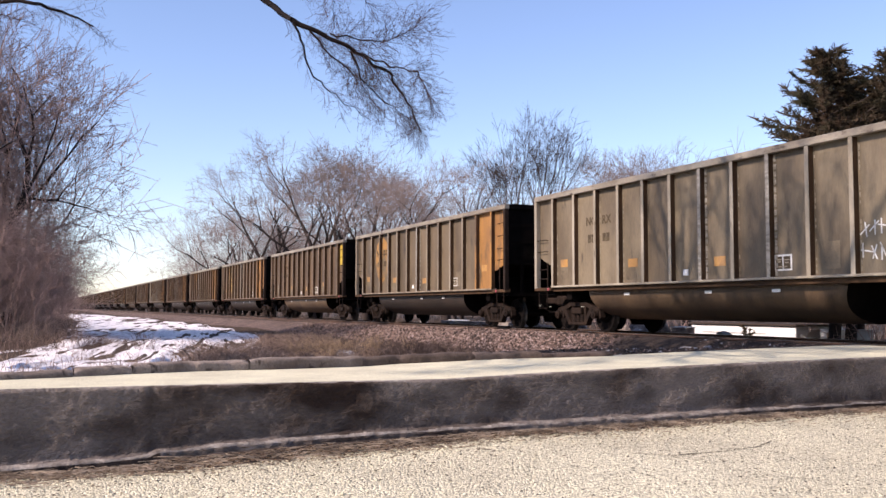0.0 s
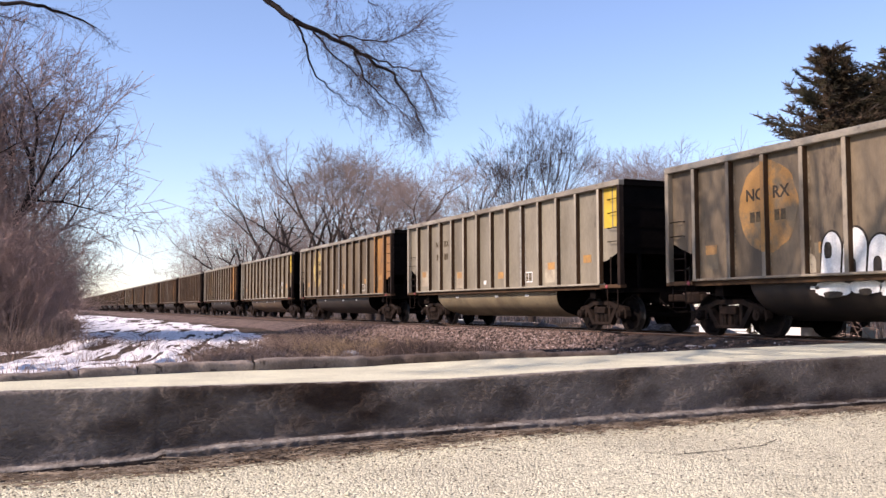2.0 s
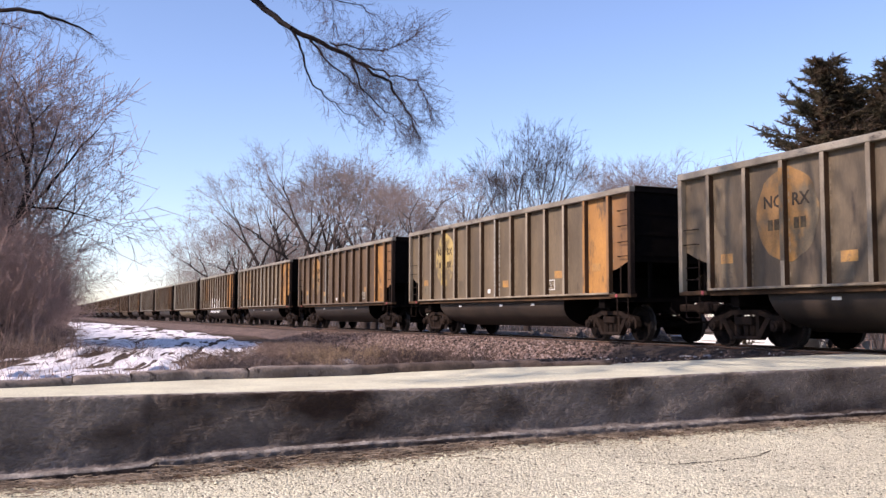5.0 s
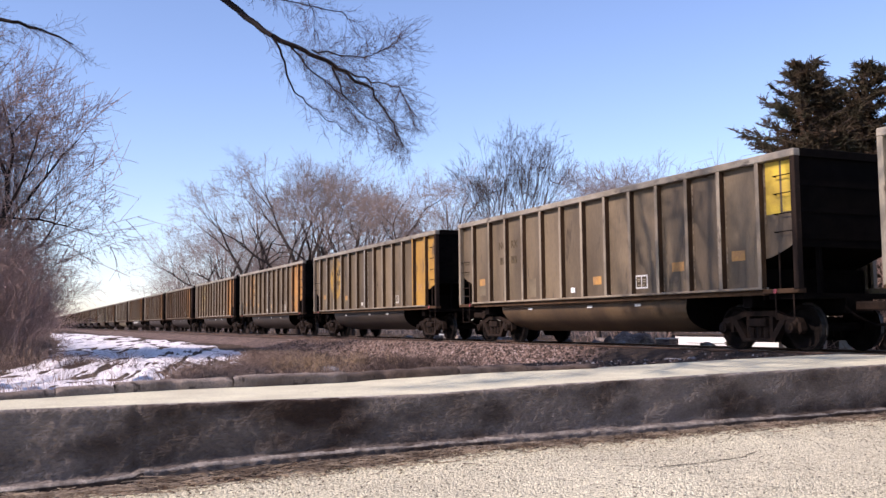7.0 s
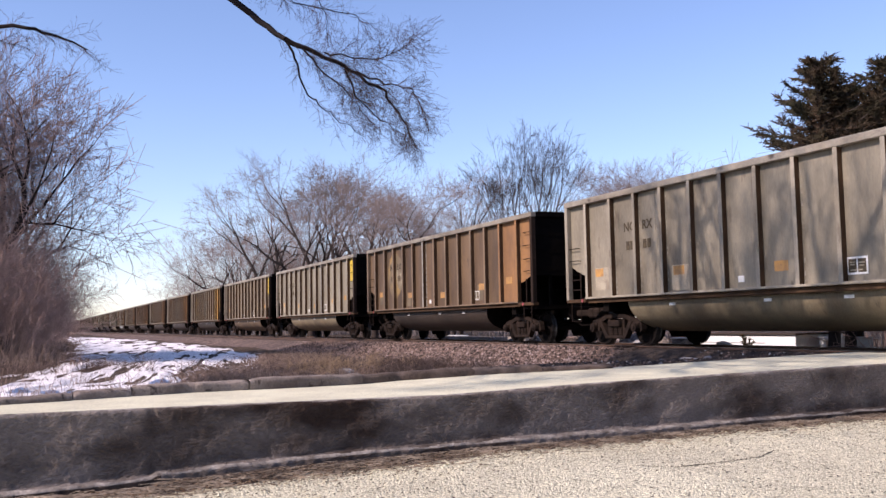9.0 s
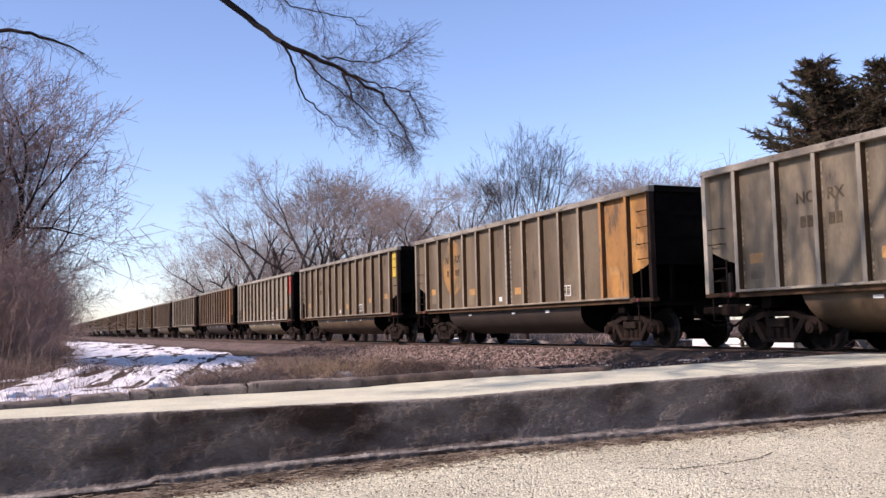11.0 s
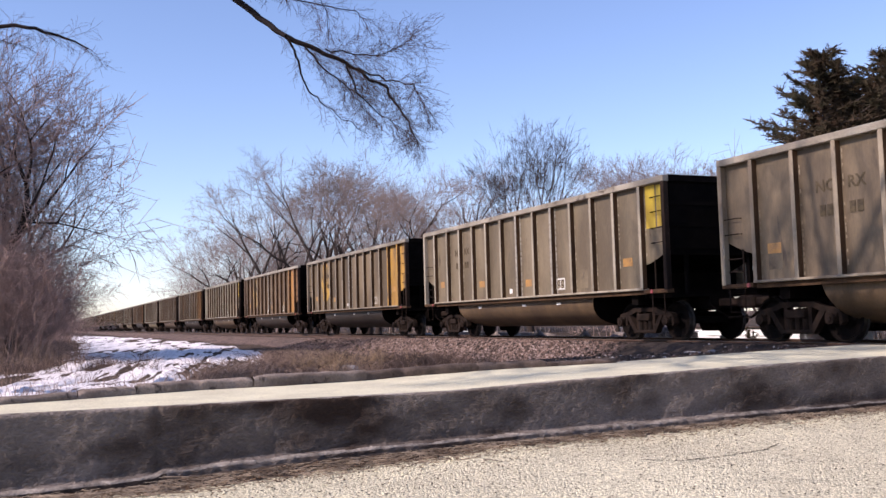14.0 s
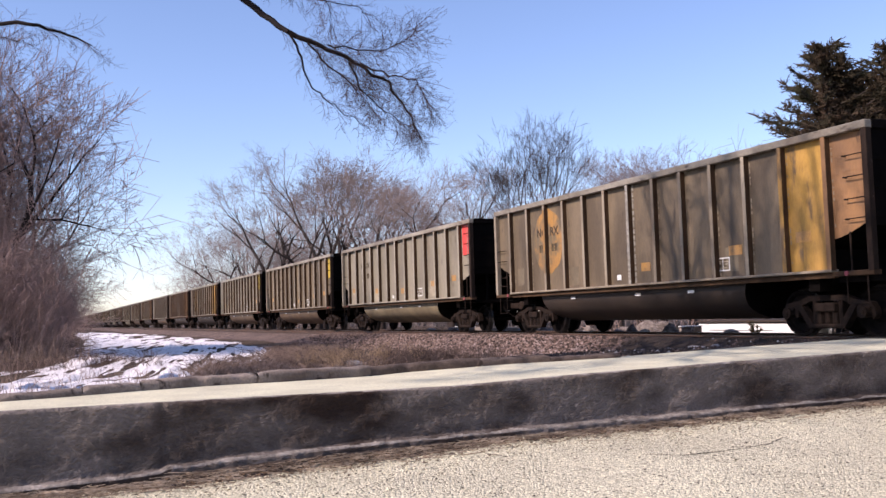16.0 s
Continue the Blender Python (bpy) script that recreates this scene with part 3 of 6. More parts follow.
track = tagged(new("railway_track"), "straight steel railway track on wooden ties", "", "", "structure")
tie_bm = box(bmesh.new(), -1.3, 1.3, -0.115, 0.115, -0.2, -0.152, 0.01)
tie_me = mesh_of("tie", tie_bm)
for i in range(120):
    link("tie", tie_me, M["tie"], track).matrix_basis = pose(TRACK_X, 6 + i * 0.52, 0, 0, 0, random.uniform(-0.6, 0.6))
far_ties = bmesh.new()
for i in list(range(-120, 0)) + list(range(120, 420)):
    box(far_ties, TRACK_X - 1.3, TRACK_X + 1.3, 6 + i * 0.52 - 0.115, 6 + i * 0.52 + 0.115, -0.2, -0.152)
tagged(part("distant_ties", far_ties, M["tie"], track), kind="stuff")
for sx in (-0.755, 0.755):
    bm = prism(bmesh.new(), [(sx + a, b) for a, b in ((-0.07, -0.17), (0.07, -0.17), (0.07, -0.158), (0.012, -0.14), (0.012, -0.045), (0.036, -0.036), (0.036, -0.006),
                                                    (-0.036, -0.006), (-0.036, -0.036), (-0.012, -0.045), (-0.012, -0.14), (-0.07, -0.158))], 1, Y0, Y1)
    rail = part("rail", bm, M["rail"], track)
    rail.location.x = TRACK_X
    head = part("rail_head", prism(bmesh.new(), [(sx - 0.033, -0.006), (sx + 0.033, -0.006), (sx + 0.026, 0.0), (sx - 0.026, 0.0)], 1, Y0, Y1), M["railhead"], rail, "worn bright rail head")


# ---- coal cars ----
PITCH, HALF, SIDE = 16.18, 7.18, 1.56
POSTS = (-7.12, -6.2, -5.1, -4.08, -3.06, -2.04, -1.02, 0.0, 1.02, 2.04, 3.06, 4.08, 5.1, 6.2, 7.12)
SHEET = 1.415
MESH = {}


def cached(name, make, smooth=False):
    if name not in MESH:
        MESH[name] = mesh_of(name, make(bmesh.new()), smooth)
    return MESH[name]


def panel_mesh(i, side):
    a, b = POSTS[i], POSTS[i + 1]

    def make(bm):
        s = side
        x0, x1 = sorted((s * SHEET, s * (SHEET - 0.012)))
        if i in (0, 13):  # the end panels stop above the open corner
            rise = [(0.0, 0.0), (0.2, 0.02), (0.42, 0.08), (0.7, 0.18), (0.88, 0.26), (1.0, 0.28)]  # the lower edge curves up to the corner
            low = [(b + (a - b) * u, 1.78 + d) for u, d in rise][::-1] if i == 0 else [(a + (b - a) * u, 1.76 + d) for u, d in rise]
            prism(bm, low + [(b, 3.64), (a, 3.64)], 0, x0, x1)
        else:
            prism(bm, [(a, 1.2), (b, 1.2), (b, 3.64), (a, 3.64)], 0, x0, x1)
        return bm
    return make


def add(car, name, make, material, label="", key=None, kind=""):
    return link(name, cached(key or name, make), material, car, label, kind)


def wheel_profile(bm):
    """One wheelset about its own axle, along x."""
    for s in (-1, 1):
        prof = [(0.66, 0.09), (0.70, 0.10), (0.715, 0.2), (0.70, 0.36), (0.69, 0.40), (0.69, 0.485), (0.715, 0.475), (0.72, 0.457), (0.82, 0.45), (0.825, 0.40), (0.76, 0.36), (0.74, 0.2), (0.80, 0.12), (0.80, 0.085)]
        n = 16
        rings = [[bm.verts.new((s * x, r * math.cos(k * math.tau / n), r * math.sin(k * math.tau / n))) for k in range(n)] for x, r in prof]
        for p, q in zip(rings, rings[1:]):
            for k in range(n):
                bm.faces.new((p[k], p[(k + 1) % n], q[(k + 1) % n], q[k])).material_index = int(p[0].co.yz.length > 0.44 and q[0].co.yz.length > 0.44)
    rod(bm, [(-1.0, 0, 0), (1.0, 0, 0)], 0.085, 12)
    return bm


def side_frame(bm):
    """Cast truck side frame: top chord, two columns, V-shaped tension arms down to the spring seat, pedestal jaws, springs and bolster end."""
    prism(bm, [(-1.1, 0.5), (-1.02, 0.64), (-0.66, 0.70), (-0.40, 0.79), (0.40, 0.79), (0.66, 0.70), (1.02, 0.64), (1.1, 0.5), (0.98, 0.52), (0.64, 0.59), (0.38, 0.68), (-0.38, 0.68), (-0.64, 0.59), (-0.98, 0.52)], 0, -0.08, 0.07)
    box(bm, -0.12, 0.06, -0.40, 0.40, 0.17, 0.25, 0.02)
    for s in (-1, 1):
        prism(bm, [(s * 0.74, 0.60), (s * 0.60, 0.62), (s * 0.28, 0.19), (s * 0.42, 0.17)], 0, -0.11, 0.05)  # tension arm
        prism(bm, [(s * 0.36, 0.70), (s * 0.27, 0.70), (s * 0.27, 0.24), (s * 0.36, 0.24)], 0, -0.06, 0.05)  # column
        prism(bm, [(s * 1.1, 0.56), (s * 1.13, 0.40), (s * 1.05, 0.33), (s * 1.03, 0.52)], 0, -0.09, 0.05)  # outer jaw
        prism(bm, [(s * 0.80, 0.58), (s * 0.79, 0.36), (s * 0.71, 0.38), (s * 0.70, 0.60)], 0, -0.09, 0.05)  # inner jaw
        box(bm, -0.13, 0.05, s * 0.91 - 0.11, s * 0.91 + 0.11, 0.50, 0.57, 0.015)  # bearing adapter
        rod(bm, [(-0.2, s * 0.91, 0.457), (-0.17, s * 0.91, 0.457), (-0.02, s * 0.91, 0.457)], 0.105, 12)
        rod(bm, [(-0.225, s * 0.91, 0.457), (-0.19, s * 0.91, 0.457)], 0.05, 8)
    for y in (-0.19, 0.0, 0.19):  # springs
        rod(bm, [(-0.03, y, 0.24), (-0.03, y, 0.47)], 0.075, 8)
        for z in (0.28, 0.33, 0.38, 0.43):
            rod(bm, [(-0.03, y, z), (-0.03, y, z + 0.022)], 0.088, 8)
    box(bm, -0.16, 0.0, -0.25, 0.25, 0.47, 0.64, 0.02)  # bolster end
    return bm


def grab(y, z, w=0.36):
    def make(bm):
        return rod(bm, [(-SHEET, y - w / 2, z), (-SHEET - 0.09, y - w / 2, z), (-SHEET - 0.09, y + w / 2, z), (-SHEET, y + w / 2, z)], 0.013, 5)
    return make


def words(text, size):
    key = f"text {text} {size}"
    if key not in MESH:
        cu = bpy.data.curves.new("lettering", "FONT")
        cu.body, cu.size, cu.align_x, cu.align_y, cu.resolution_u, cu.extrude, cu.offset = text, size, "CENTER", "CENTER", 2, 0.002, 0.007
        ob = new("lettering", cu)
        MESH[key] = bpy.data.meshes.new_from_object(ob.evaluated_get(bpy.context.evaluated_depsgraph_get()))
        bpy.data.objects.remove(ob)
    return MESH[key]


FACING = Matrix(((0, 0, -1, 0), (-1, 0, 0, 0), (0, 1, 0, 0), (0, 0, 0, 1)))  # lies on the side that faces -x


def decal(car, name, me, material, y, z, out=SHEET + 0.003, label=""):
    ob = link(name, me, material, car, label)
    ob.matrix_basis = Matrix.Translation((-out, y, z)) @ FACING
    return ob


def plate(w, h, t=0.003):
    return cached(f"plate {w} {h}", lambda bm: box(bm, -w / 2, w / 2, -h / 2, h / 2, -t, t))


def frame_plate(w, h, b):
    def make(bm):
        for x0, x1, y0, y1 in ((-w / 2, w / 2, h / 2 - b, h / 2), (-w / 2, w / 2, -h / 2, b - h / 2), (-w / 2, b - w / 2, b - h / 2, h / 2 - b), (w / 2 - b, w / 2, b - h / 2, h / 2 - b),
                               (-b / 3, b / 3, b - h / 2, h / 2 - b)):
            box(bm, x0, x1, y0, y1, -0.003, 0.004)
        return bm
    return cached(f"framed {w} {h}", make)


def disc(ry, rz):
    def make(bm):
        rag = lambda k: 1 - 0.035 * (1 - math.cos(k * math.tau / 5)) / 2 + 0.02 * math.sin(k * 2.7) * math.sin(k * 1.3)  # a worn, slightly eight-sided rim
        vs = [bm.verts.new((ry * rag(k) * math.cos(k * math.tau / 40), rz * rag(k) * math.sin(k * math.tau / 40), z)) for z in (-0.002, 0.002) for k in range(40)]
        bm.faces.new(vs[:40][::-1])
        bm.faces.new(vs[40:])
        for k in range(40):
            bm.faces.new((vs[k], vs[(k + 1) % 40], vs[40 + (k + 1) % 40], vs[40 + k]))
        return bm
    return cached(f"oval {ry} {rz}", make)


def tub_mesh(bm):
    """Rounded lower tub between the trucks, its ends sloping in."""
    half = [(1.32, 1.16), (1.32, 1.0), (1.30, 0.89), (1.245, 0.77), (1.15, 0.65), (1.0, 0.545), (0.8, 0.455), (0.55, 0.385), (0.3, 0.345)]
    ring = [(-x, z) for x, z in half] + [(x, z) for x, z in half[::-1]]
    lim = lambda z: 4.45 + (z - 0.345) / 0.815 * 0.3
    a = [bm.verts.new((x, -lim(z) + 0.95, z)) for x, z in ring]
    b = [bm.verts.new((x, lim(z), z)) for x, z in ring]
    for i in range(len(ring) - 1):
        bm.faces.new((a[i], a[i + 1], b[i + 1], b[i]))
    # end caps on rims of their own, so that the side shades evenly
    bm.faces.new([bm.verts.new(v.co) for v in a[::-1]])
    bm.faces.new([bm.verts.new(v.co) for v in b])
    return bm


SEAMS = dict(my=(0.0, -2.04), rr=(2.04,), oo=(0.0,), ob=(0.0,), yy=(0.0,), ly=(-2.04,), lr=(), gy=(), by=(), rw=(1.02,))
SEAMS["or"] = SEAMS["og"] = (0.0,)


def coal_car(livery, label, kind):
    """One bathtub coal gondola: base at rail head, middle of its length."""
    car = new("coal_car")
    tagged(car, label, "railway car", "cars of the coal train")
    body, tail, tail2, patch, oval, tub = livery
    posts = M[{"grey": "post_tan", "mid": "post_pale", "brown": "post_rust", "light": "post_pale"}[body]]
    for i in range(14):
        m = M[body]
        if i == 0:
            m = M[tail2]
        elif i == 1:
            m = M[tail]
        add(car, "side_panel", panel_mesh(i, -1), m, key=f"panel {i}")
    for i, y in enumerate(POSTS):
        def post(bm, y=y, i=i):
            w = 0.05 if i not in (0, 14) else 0.06
            if i in (0, 14):
                return box(bm, -SIDE + 0.01, -SHEET, y - w, y + w, 1.16, 3.64, 0.008)
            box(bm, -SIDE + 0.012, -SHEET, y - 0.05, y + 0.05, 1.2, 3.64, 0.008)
            # flanks get the dark rust slot, which puts their shade in the colour
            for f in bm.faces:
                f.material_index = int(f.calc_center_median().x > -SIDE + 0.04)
            return bm
        m = posts
        if tail != body and i in (0, 1, 2):
            m = M[tail2] if i < 2 else M[tail]
        if i == 0:
            m = M["corner"]
        if y in SEAMS[kind]:
            m = M["bright"]
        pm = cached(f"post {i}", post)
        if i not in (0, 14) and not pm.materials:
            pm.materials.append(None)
            pm.materials.append(M["dark_rust"])
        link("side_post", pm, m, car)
    add(car, "top_chord", lambda bm: box(bm, -SIDE, -1.39, -HALF, HALF, 3.63, 3.775, 0.015), M["chord"], key="chord near")
    add(car, "side_sill", lambda bm: box(bm, -SIDE, -1.37, -6.25, 6.25, 1.185, 1.235, 0.008), posts, key="sill near")
    # recessed web under the sill, its shade painted as dark rust
    add(car, "sill_web", lambda bm: box(bm, -SIDE + 0.085, -1.37, -6.25, 6.25, 1.08, 1.183, 0.006), M["dark_rust"], key="sill web near")
    for e in (-1, 1):
        add(car, "corner_step", lambda bm: box(bm, -SIDE + 0.01, -1.36, *sorted((e * 6.27, e * HALF)), 1.10, 1.19, 0.01), M["dark_rust"], key=f"step {e}")
        add(car, "corner_bar", lambda bm: [rod(bm, [(-1.44, e * 6.62, 1.19), (-1.44, e * 6.62, 1.88)], 0.02, 6), [rod(bm, [(-1.44, e * 6.63, z), (-1.44, e * 7.08, z)], 0.016, 5) for z in ((1.44, 1.7) if e > 0 else ())]][0], M["steel"], key=f"bar {e}")
        add(car, "step_iron", lambda bm: rod(bm, [(-1.5, e * 6.55, 1.1), (-1.5, e * 6.55, 0.62), (-1.5, e * 7.0, 0.62), (-1.5, e * 7.0, 1.1)], 0.016, 5), M["steel"], key=f"iron {e}")
        # end wall, ribs, sheets and platform carry their shade as near-black colour
        wall = add(car, "end_wall", lambda bm: box(bm, -1.41, 1.41, *sorted((e * 7.1, e * 7.12)), 1.95, 3.64), M["dark"], "end wall with its shade painted near-black", key=f"end {e}")
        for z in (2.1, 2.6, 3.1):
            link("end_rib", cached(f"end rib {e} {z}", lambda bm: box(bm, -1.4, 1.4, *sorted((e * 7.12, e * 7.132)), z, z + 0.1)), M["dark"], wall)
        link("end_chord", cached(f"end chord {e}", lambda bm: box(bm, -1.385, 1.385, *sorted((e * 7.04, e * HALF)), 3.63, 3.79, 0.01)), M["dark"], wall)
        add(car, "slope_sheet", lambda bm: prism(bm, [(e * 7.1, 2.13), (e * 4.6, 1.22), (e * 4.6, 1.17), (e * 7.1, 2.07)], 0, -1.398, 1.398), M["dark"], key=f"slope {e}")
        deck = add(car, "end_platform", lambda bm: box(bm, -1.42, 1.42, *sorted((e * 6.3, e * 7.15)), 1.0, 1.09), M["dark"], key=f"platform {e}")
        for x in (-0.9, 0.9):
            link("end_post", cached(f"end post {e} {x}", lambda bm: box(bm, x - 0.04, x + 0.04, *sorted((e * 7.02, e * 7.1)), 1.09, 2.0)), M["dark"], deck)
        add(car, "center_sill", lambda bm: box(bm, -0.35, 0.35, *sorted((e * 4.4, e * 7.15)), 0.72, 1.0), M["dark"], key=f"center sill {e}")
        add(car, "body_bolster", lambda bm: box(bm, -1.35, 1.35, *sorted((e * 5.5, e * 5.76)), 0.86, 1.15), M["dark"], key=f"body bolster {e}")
        # dark plate added only to close the see-through gap under the car end
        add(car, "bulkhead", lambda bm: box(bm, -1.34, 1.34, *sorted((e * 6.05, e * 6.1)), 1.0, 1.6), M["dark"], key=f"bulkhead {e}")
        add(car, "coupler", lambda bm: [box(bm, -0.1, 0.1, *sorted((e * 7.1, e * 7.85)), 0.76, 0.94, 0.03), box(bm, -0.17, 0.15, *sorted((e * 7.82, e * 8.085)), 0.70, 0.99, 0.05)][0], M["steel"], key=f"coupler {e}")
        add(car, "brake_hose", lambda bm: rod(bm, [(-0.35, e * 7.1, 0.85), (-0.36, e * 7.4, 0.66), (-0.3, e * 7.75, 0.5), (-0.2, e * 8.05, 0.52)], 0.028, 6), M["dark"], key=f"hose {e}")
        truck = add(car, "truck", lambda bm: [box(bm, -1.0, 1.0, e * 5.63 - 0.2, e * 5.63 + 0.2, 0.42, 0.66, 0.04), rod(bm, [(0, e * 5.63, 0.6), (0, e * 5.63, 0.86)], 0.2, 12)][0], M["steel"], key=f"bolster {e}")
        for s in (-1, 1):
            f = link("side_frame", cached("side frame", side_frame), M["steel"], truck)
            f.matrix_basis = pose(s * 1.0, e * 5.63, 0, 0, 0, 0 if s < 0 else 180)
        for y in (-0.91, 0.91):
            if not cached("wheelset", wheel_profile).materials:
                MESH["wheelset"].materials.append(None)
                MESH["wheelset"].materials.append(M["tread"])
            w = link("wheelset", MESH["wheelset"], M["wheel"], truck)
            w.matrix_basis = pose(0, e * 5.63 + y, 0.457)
    add(car, "far_side", lambda bm: [box(bm, 1.448, SHEET, -6.2, 6.2, 1.2, 3.64), box(bm, 1.448, SHEET, -7.12, -6.2, 1.95, 3.64), box(bm, 1.448, SHEET, 6.2, 7.12, 1.95, 3.64),
                                     [prism(bm, [(SHEET, y - 0.075), (SIDE - 0.012, y - 0.045), (SIDE - 0.012, y + 0.045), (SHEET, y + 0.075)], 2, 1.2, 3.64) for y in POSTS],
                                     box(bm, 1.42, SIDE, -HALF, HALF, 3.63, 3.80, 0.015), box(bm, 1.40, SIDE, -HALF, HALF, 1.10, 1.23, 0.012)][0], posts, key="far side")
    if not cached("tub", tub_mesh, True).materials:
        MESH["tub"].materials.append(None)
        MESH["tub"].materials.append(M["dark"])
        # tub end caps go near-black, shade painted on
        for f in MESH["tub"].polygons:
            f.material_index = int(abs(f.normal.y) > 0.6)
    add(car, "tub", tub_mesh, M[tub], key="tub")
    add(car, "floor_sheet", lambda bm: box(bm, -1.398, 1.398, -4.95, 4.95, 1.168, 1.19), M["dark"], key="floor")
    # hand holds: two columns at the trailing corner, two rungs at the leading one
    for z in (3.32, 2.98, 2.6, 2.26) if patch else (3.22, 2.84, 2.45, 2.1):
        add(car, "grab_iron", grab(-6.84, z, 0.5), M["dark"] if patch else M["steel"], key=f"grab {z}")
    for z in (2.52, 2.2):
        add(car, "grab_iron", grab(6.88, z, 0.44), M["dark"], key=f"grab lead {z}")
    add(car, "marker_light", lambda bm: rod(bm, [(-SIDE + 0.02, -6.6, 1.145), (-SIDE - 0.012, -6.6, 1.145)], 0.045, 10), M["dull_red"], "small dull red round marker", key="marker a")
    add(car, "marker_light", lambda bm: rod(bm, [(-SIDE + 0.02, 6.38, 1.145), (-SIDE - 0.012, 6.38, 1.145)], 0.045, 10), M["dull_red"], "small dull red round marker", key="marker b")
    if patch:
        decal(car, "painted_patch", plate(0.36, 1.0), M[patch], -6.49, 3.12, label=f"{patch} painted rectangle")
        decal(car, "painted_patch", plate(0.28, 0.96), M[patch], -6.87, 3.12, label=f"{patch} painted rectangle")
    if oval:
        if oval == "cream":
            decal(car, "oval_mark", disc(0.78, 0.92), M["oval_ochre"], 4.15, 2.55, SHEET + 0.003, "faded ochre painted oval")
            decal(car, "oval_mark", disc(0.42, 0.62), M["oval_cream"], 3.56, 2.55, SHEET + 0.006, "faded whitish painted oval")
        else:
            decal(car, "oval_mark", disc(0.82, 0.92), M["oval_" + oval], 4.07, 2.6, SHEET + 0.003, "faded painted oval behind the lettering")
            decal(car, "oval_mark", plate(0.096, 1.78), M["oval_" + oval], 4.08, 2.6, SIDE - 0.011)
    for k, w in enumerate(("NC", "RX")):
        decal(car, "lettering", words(w, 0.34 if oval else 0.3), M["letter" if oval else "letter_faint"], 4.43 - 0.72 * k, 2.86, SHEET + 0.008, "faded black reporting letters")
        for j in range(2):
            decal(car, "number_bar", plate(0.13, 0.21), M["letter_faint"], 4.5 - 0.17 * j - 0.68 * k, 2.42, SHEET + 0.008)
    plate_y = -3.22 if oval else -2.3
    decal(car, "data_plate", frame_plate(0.46, 0.31, 0.034) if not oval else frame_plate(0.42, 0.28, 0.022), M["white"], plate_y, 1.51, label="white framed data stencil")
    decal(car, "stencil_bar", plate(0.38, 0.24, 0.001), M["letter_faint"], plate_y, 1.51, SHEET + 0.002)
    for dy, dz, w in ((0.1, 0.07, 0.12), (0.1, 0.02, 0.09), (-0.1, 0.06, 0.13), (-0.1, 0.0, 0.1), (0.02, -0.09, 0.26)):
        decal(car, "stencil_bar", plate(w, 0.022), M["cream"], plate_y + dy, 1.51 + dz * 0.85, SHEET + 0.005)
    decal(car, "white_tag", plate(0.18, 0.13), M["white"], 0.62, 1.42, label="small white tag")
    for y, z, w in ((5.77, 1.84, 0.36), (2.6, 1.72, 0.38), (-0.5, 1.62, 0.36), (-3.62, 1.78, 0.4), (-5.5, 1.89, 0.38)):
        if random.random() < 0.8:
            decal(car, "reflector_patch", plate(w, 0.2), M["tag_orange"], y, z, label="dull orange reflective patch")
    for y, z in ((5.75, 1.68), (2.7, 1.56), (-3.5, 1.6)):
        decal(car, "worn_stencil", plate(0.6, 0.56, 0.0015) if body == "light" else plate(0.38, 0.5, 0.0015), M["cream"] if body == "light" else M["mid"], {5.75: 5.66, 2.7: 2.55, -3.5: -3.57}[y] if body == "light" else y, z, SHEET + 0.0016, "faded pale painted patch")
    for y in (3.0, 0.0, -2.0):
        decal(car, "stencil_bar", plate(0.22, 0.06), M["white"], y, 0.98, 1.324)
    # worn seams beside some posts
    for y in SEAMS[kind]:
        add(car, "seam_strip", lambda bm: [box(bm, -SHEET - 0.014, -SHEET + 0.005, y - 0.125, y - 0.065, 1.26 + 0.148 * q, 1.36 + 0.148 * q + 0.03 * (q % 3 == 0)) for q in range(16)][0], M["bright"], "worn bright seam strip", key=f"seam {y}")
    # pale dashes along the edge of each sheet beside its post
    rv = random.Random(5)
    add(car, "rivet_edging", lambda bm: [box(bm, -SHEET - 0.008, -SHEET + 0.004, p - 0.092, p - 0.07, 1.28 + 0.118 * q, 1.28 + 0.118 * q + rv.uniform(0.03, 0.1))
                                        for p in POSTS[1:14] for q in range(19) if rv.random() < 0.62 and p not in (0.0, -2.04, 2.04, 1.02)][0], M["bright"] if body == "light" else posts, key="rivets", kind="stuff")
    return car


def blob(car, name, y0, y1, z0, z1, material, out, seed, label=""):
    """A rounded, lumpy patch of spray paint on the side."""
    rb = random.Random(seed)
    n, pts = 36, []
    for k in range(n):
        a = k * math.tau / n
        q = 1 + 0.08 * math.sin(3 * a + rb.uniform(0, 6)) * rb.uniform(0.4, 1)
        c, s = math.cos(a), math.sin(a)
        pts.append(((abs(c) ** 0.7) * (1 if c > 0 else -1) * (y1 - y0) / 2 * q, (abs(s) ** 0.7) * (1 if s > 0 else -1) * (z1 - z0) / 2 * q))
    me = mesh_of(name, prism(bmesh.new(), pts, 2, -0.002, 0.001))
    return decal(car, name, me, material, (y0 + y1) / 2, (z0 + z1) / 2, out, label)


def arch(car, name, y0, y1, z0, z1, material, out, label="", slant=0.0):
    """A flat-footed shape with a round head."""
    w, h = (y1 - y0) / 2, z1 - z0
    body = min(0.55, max(0.0, 1 - w / h)) * h
    pts = [(-w, 0.0), (w, 0.0)] + [(w * math.cos(k * math.pi / 14) + slant * h, body + (h - body) * math.sin(k * math.pi / 14)) for k in range(15)]
    me = mesh_of(name, prism(bmesh.new(), pts, 2, -0.002, 0.001))
    return decal(car, name, me, material, (y0 + y1) / 2, z0, out, label)


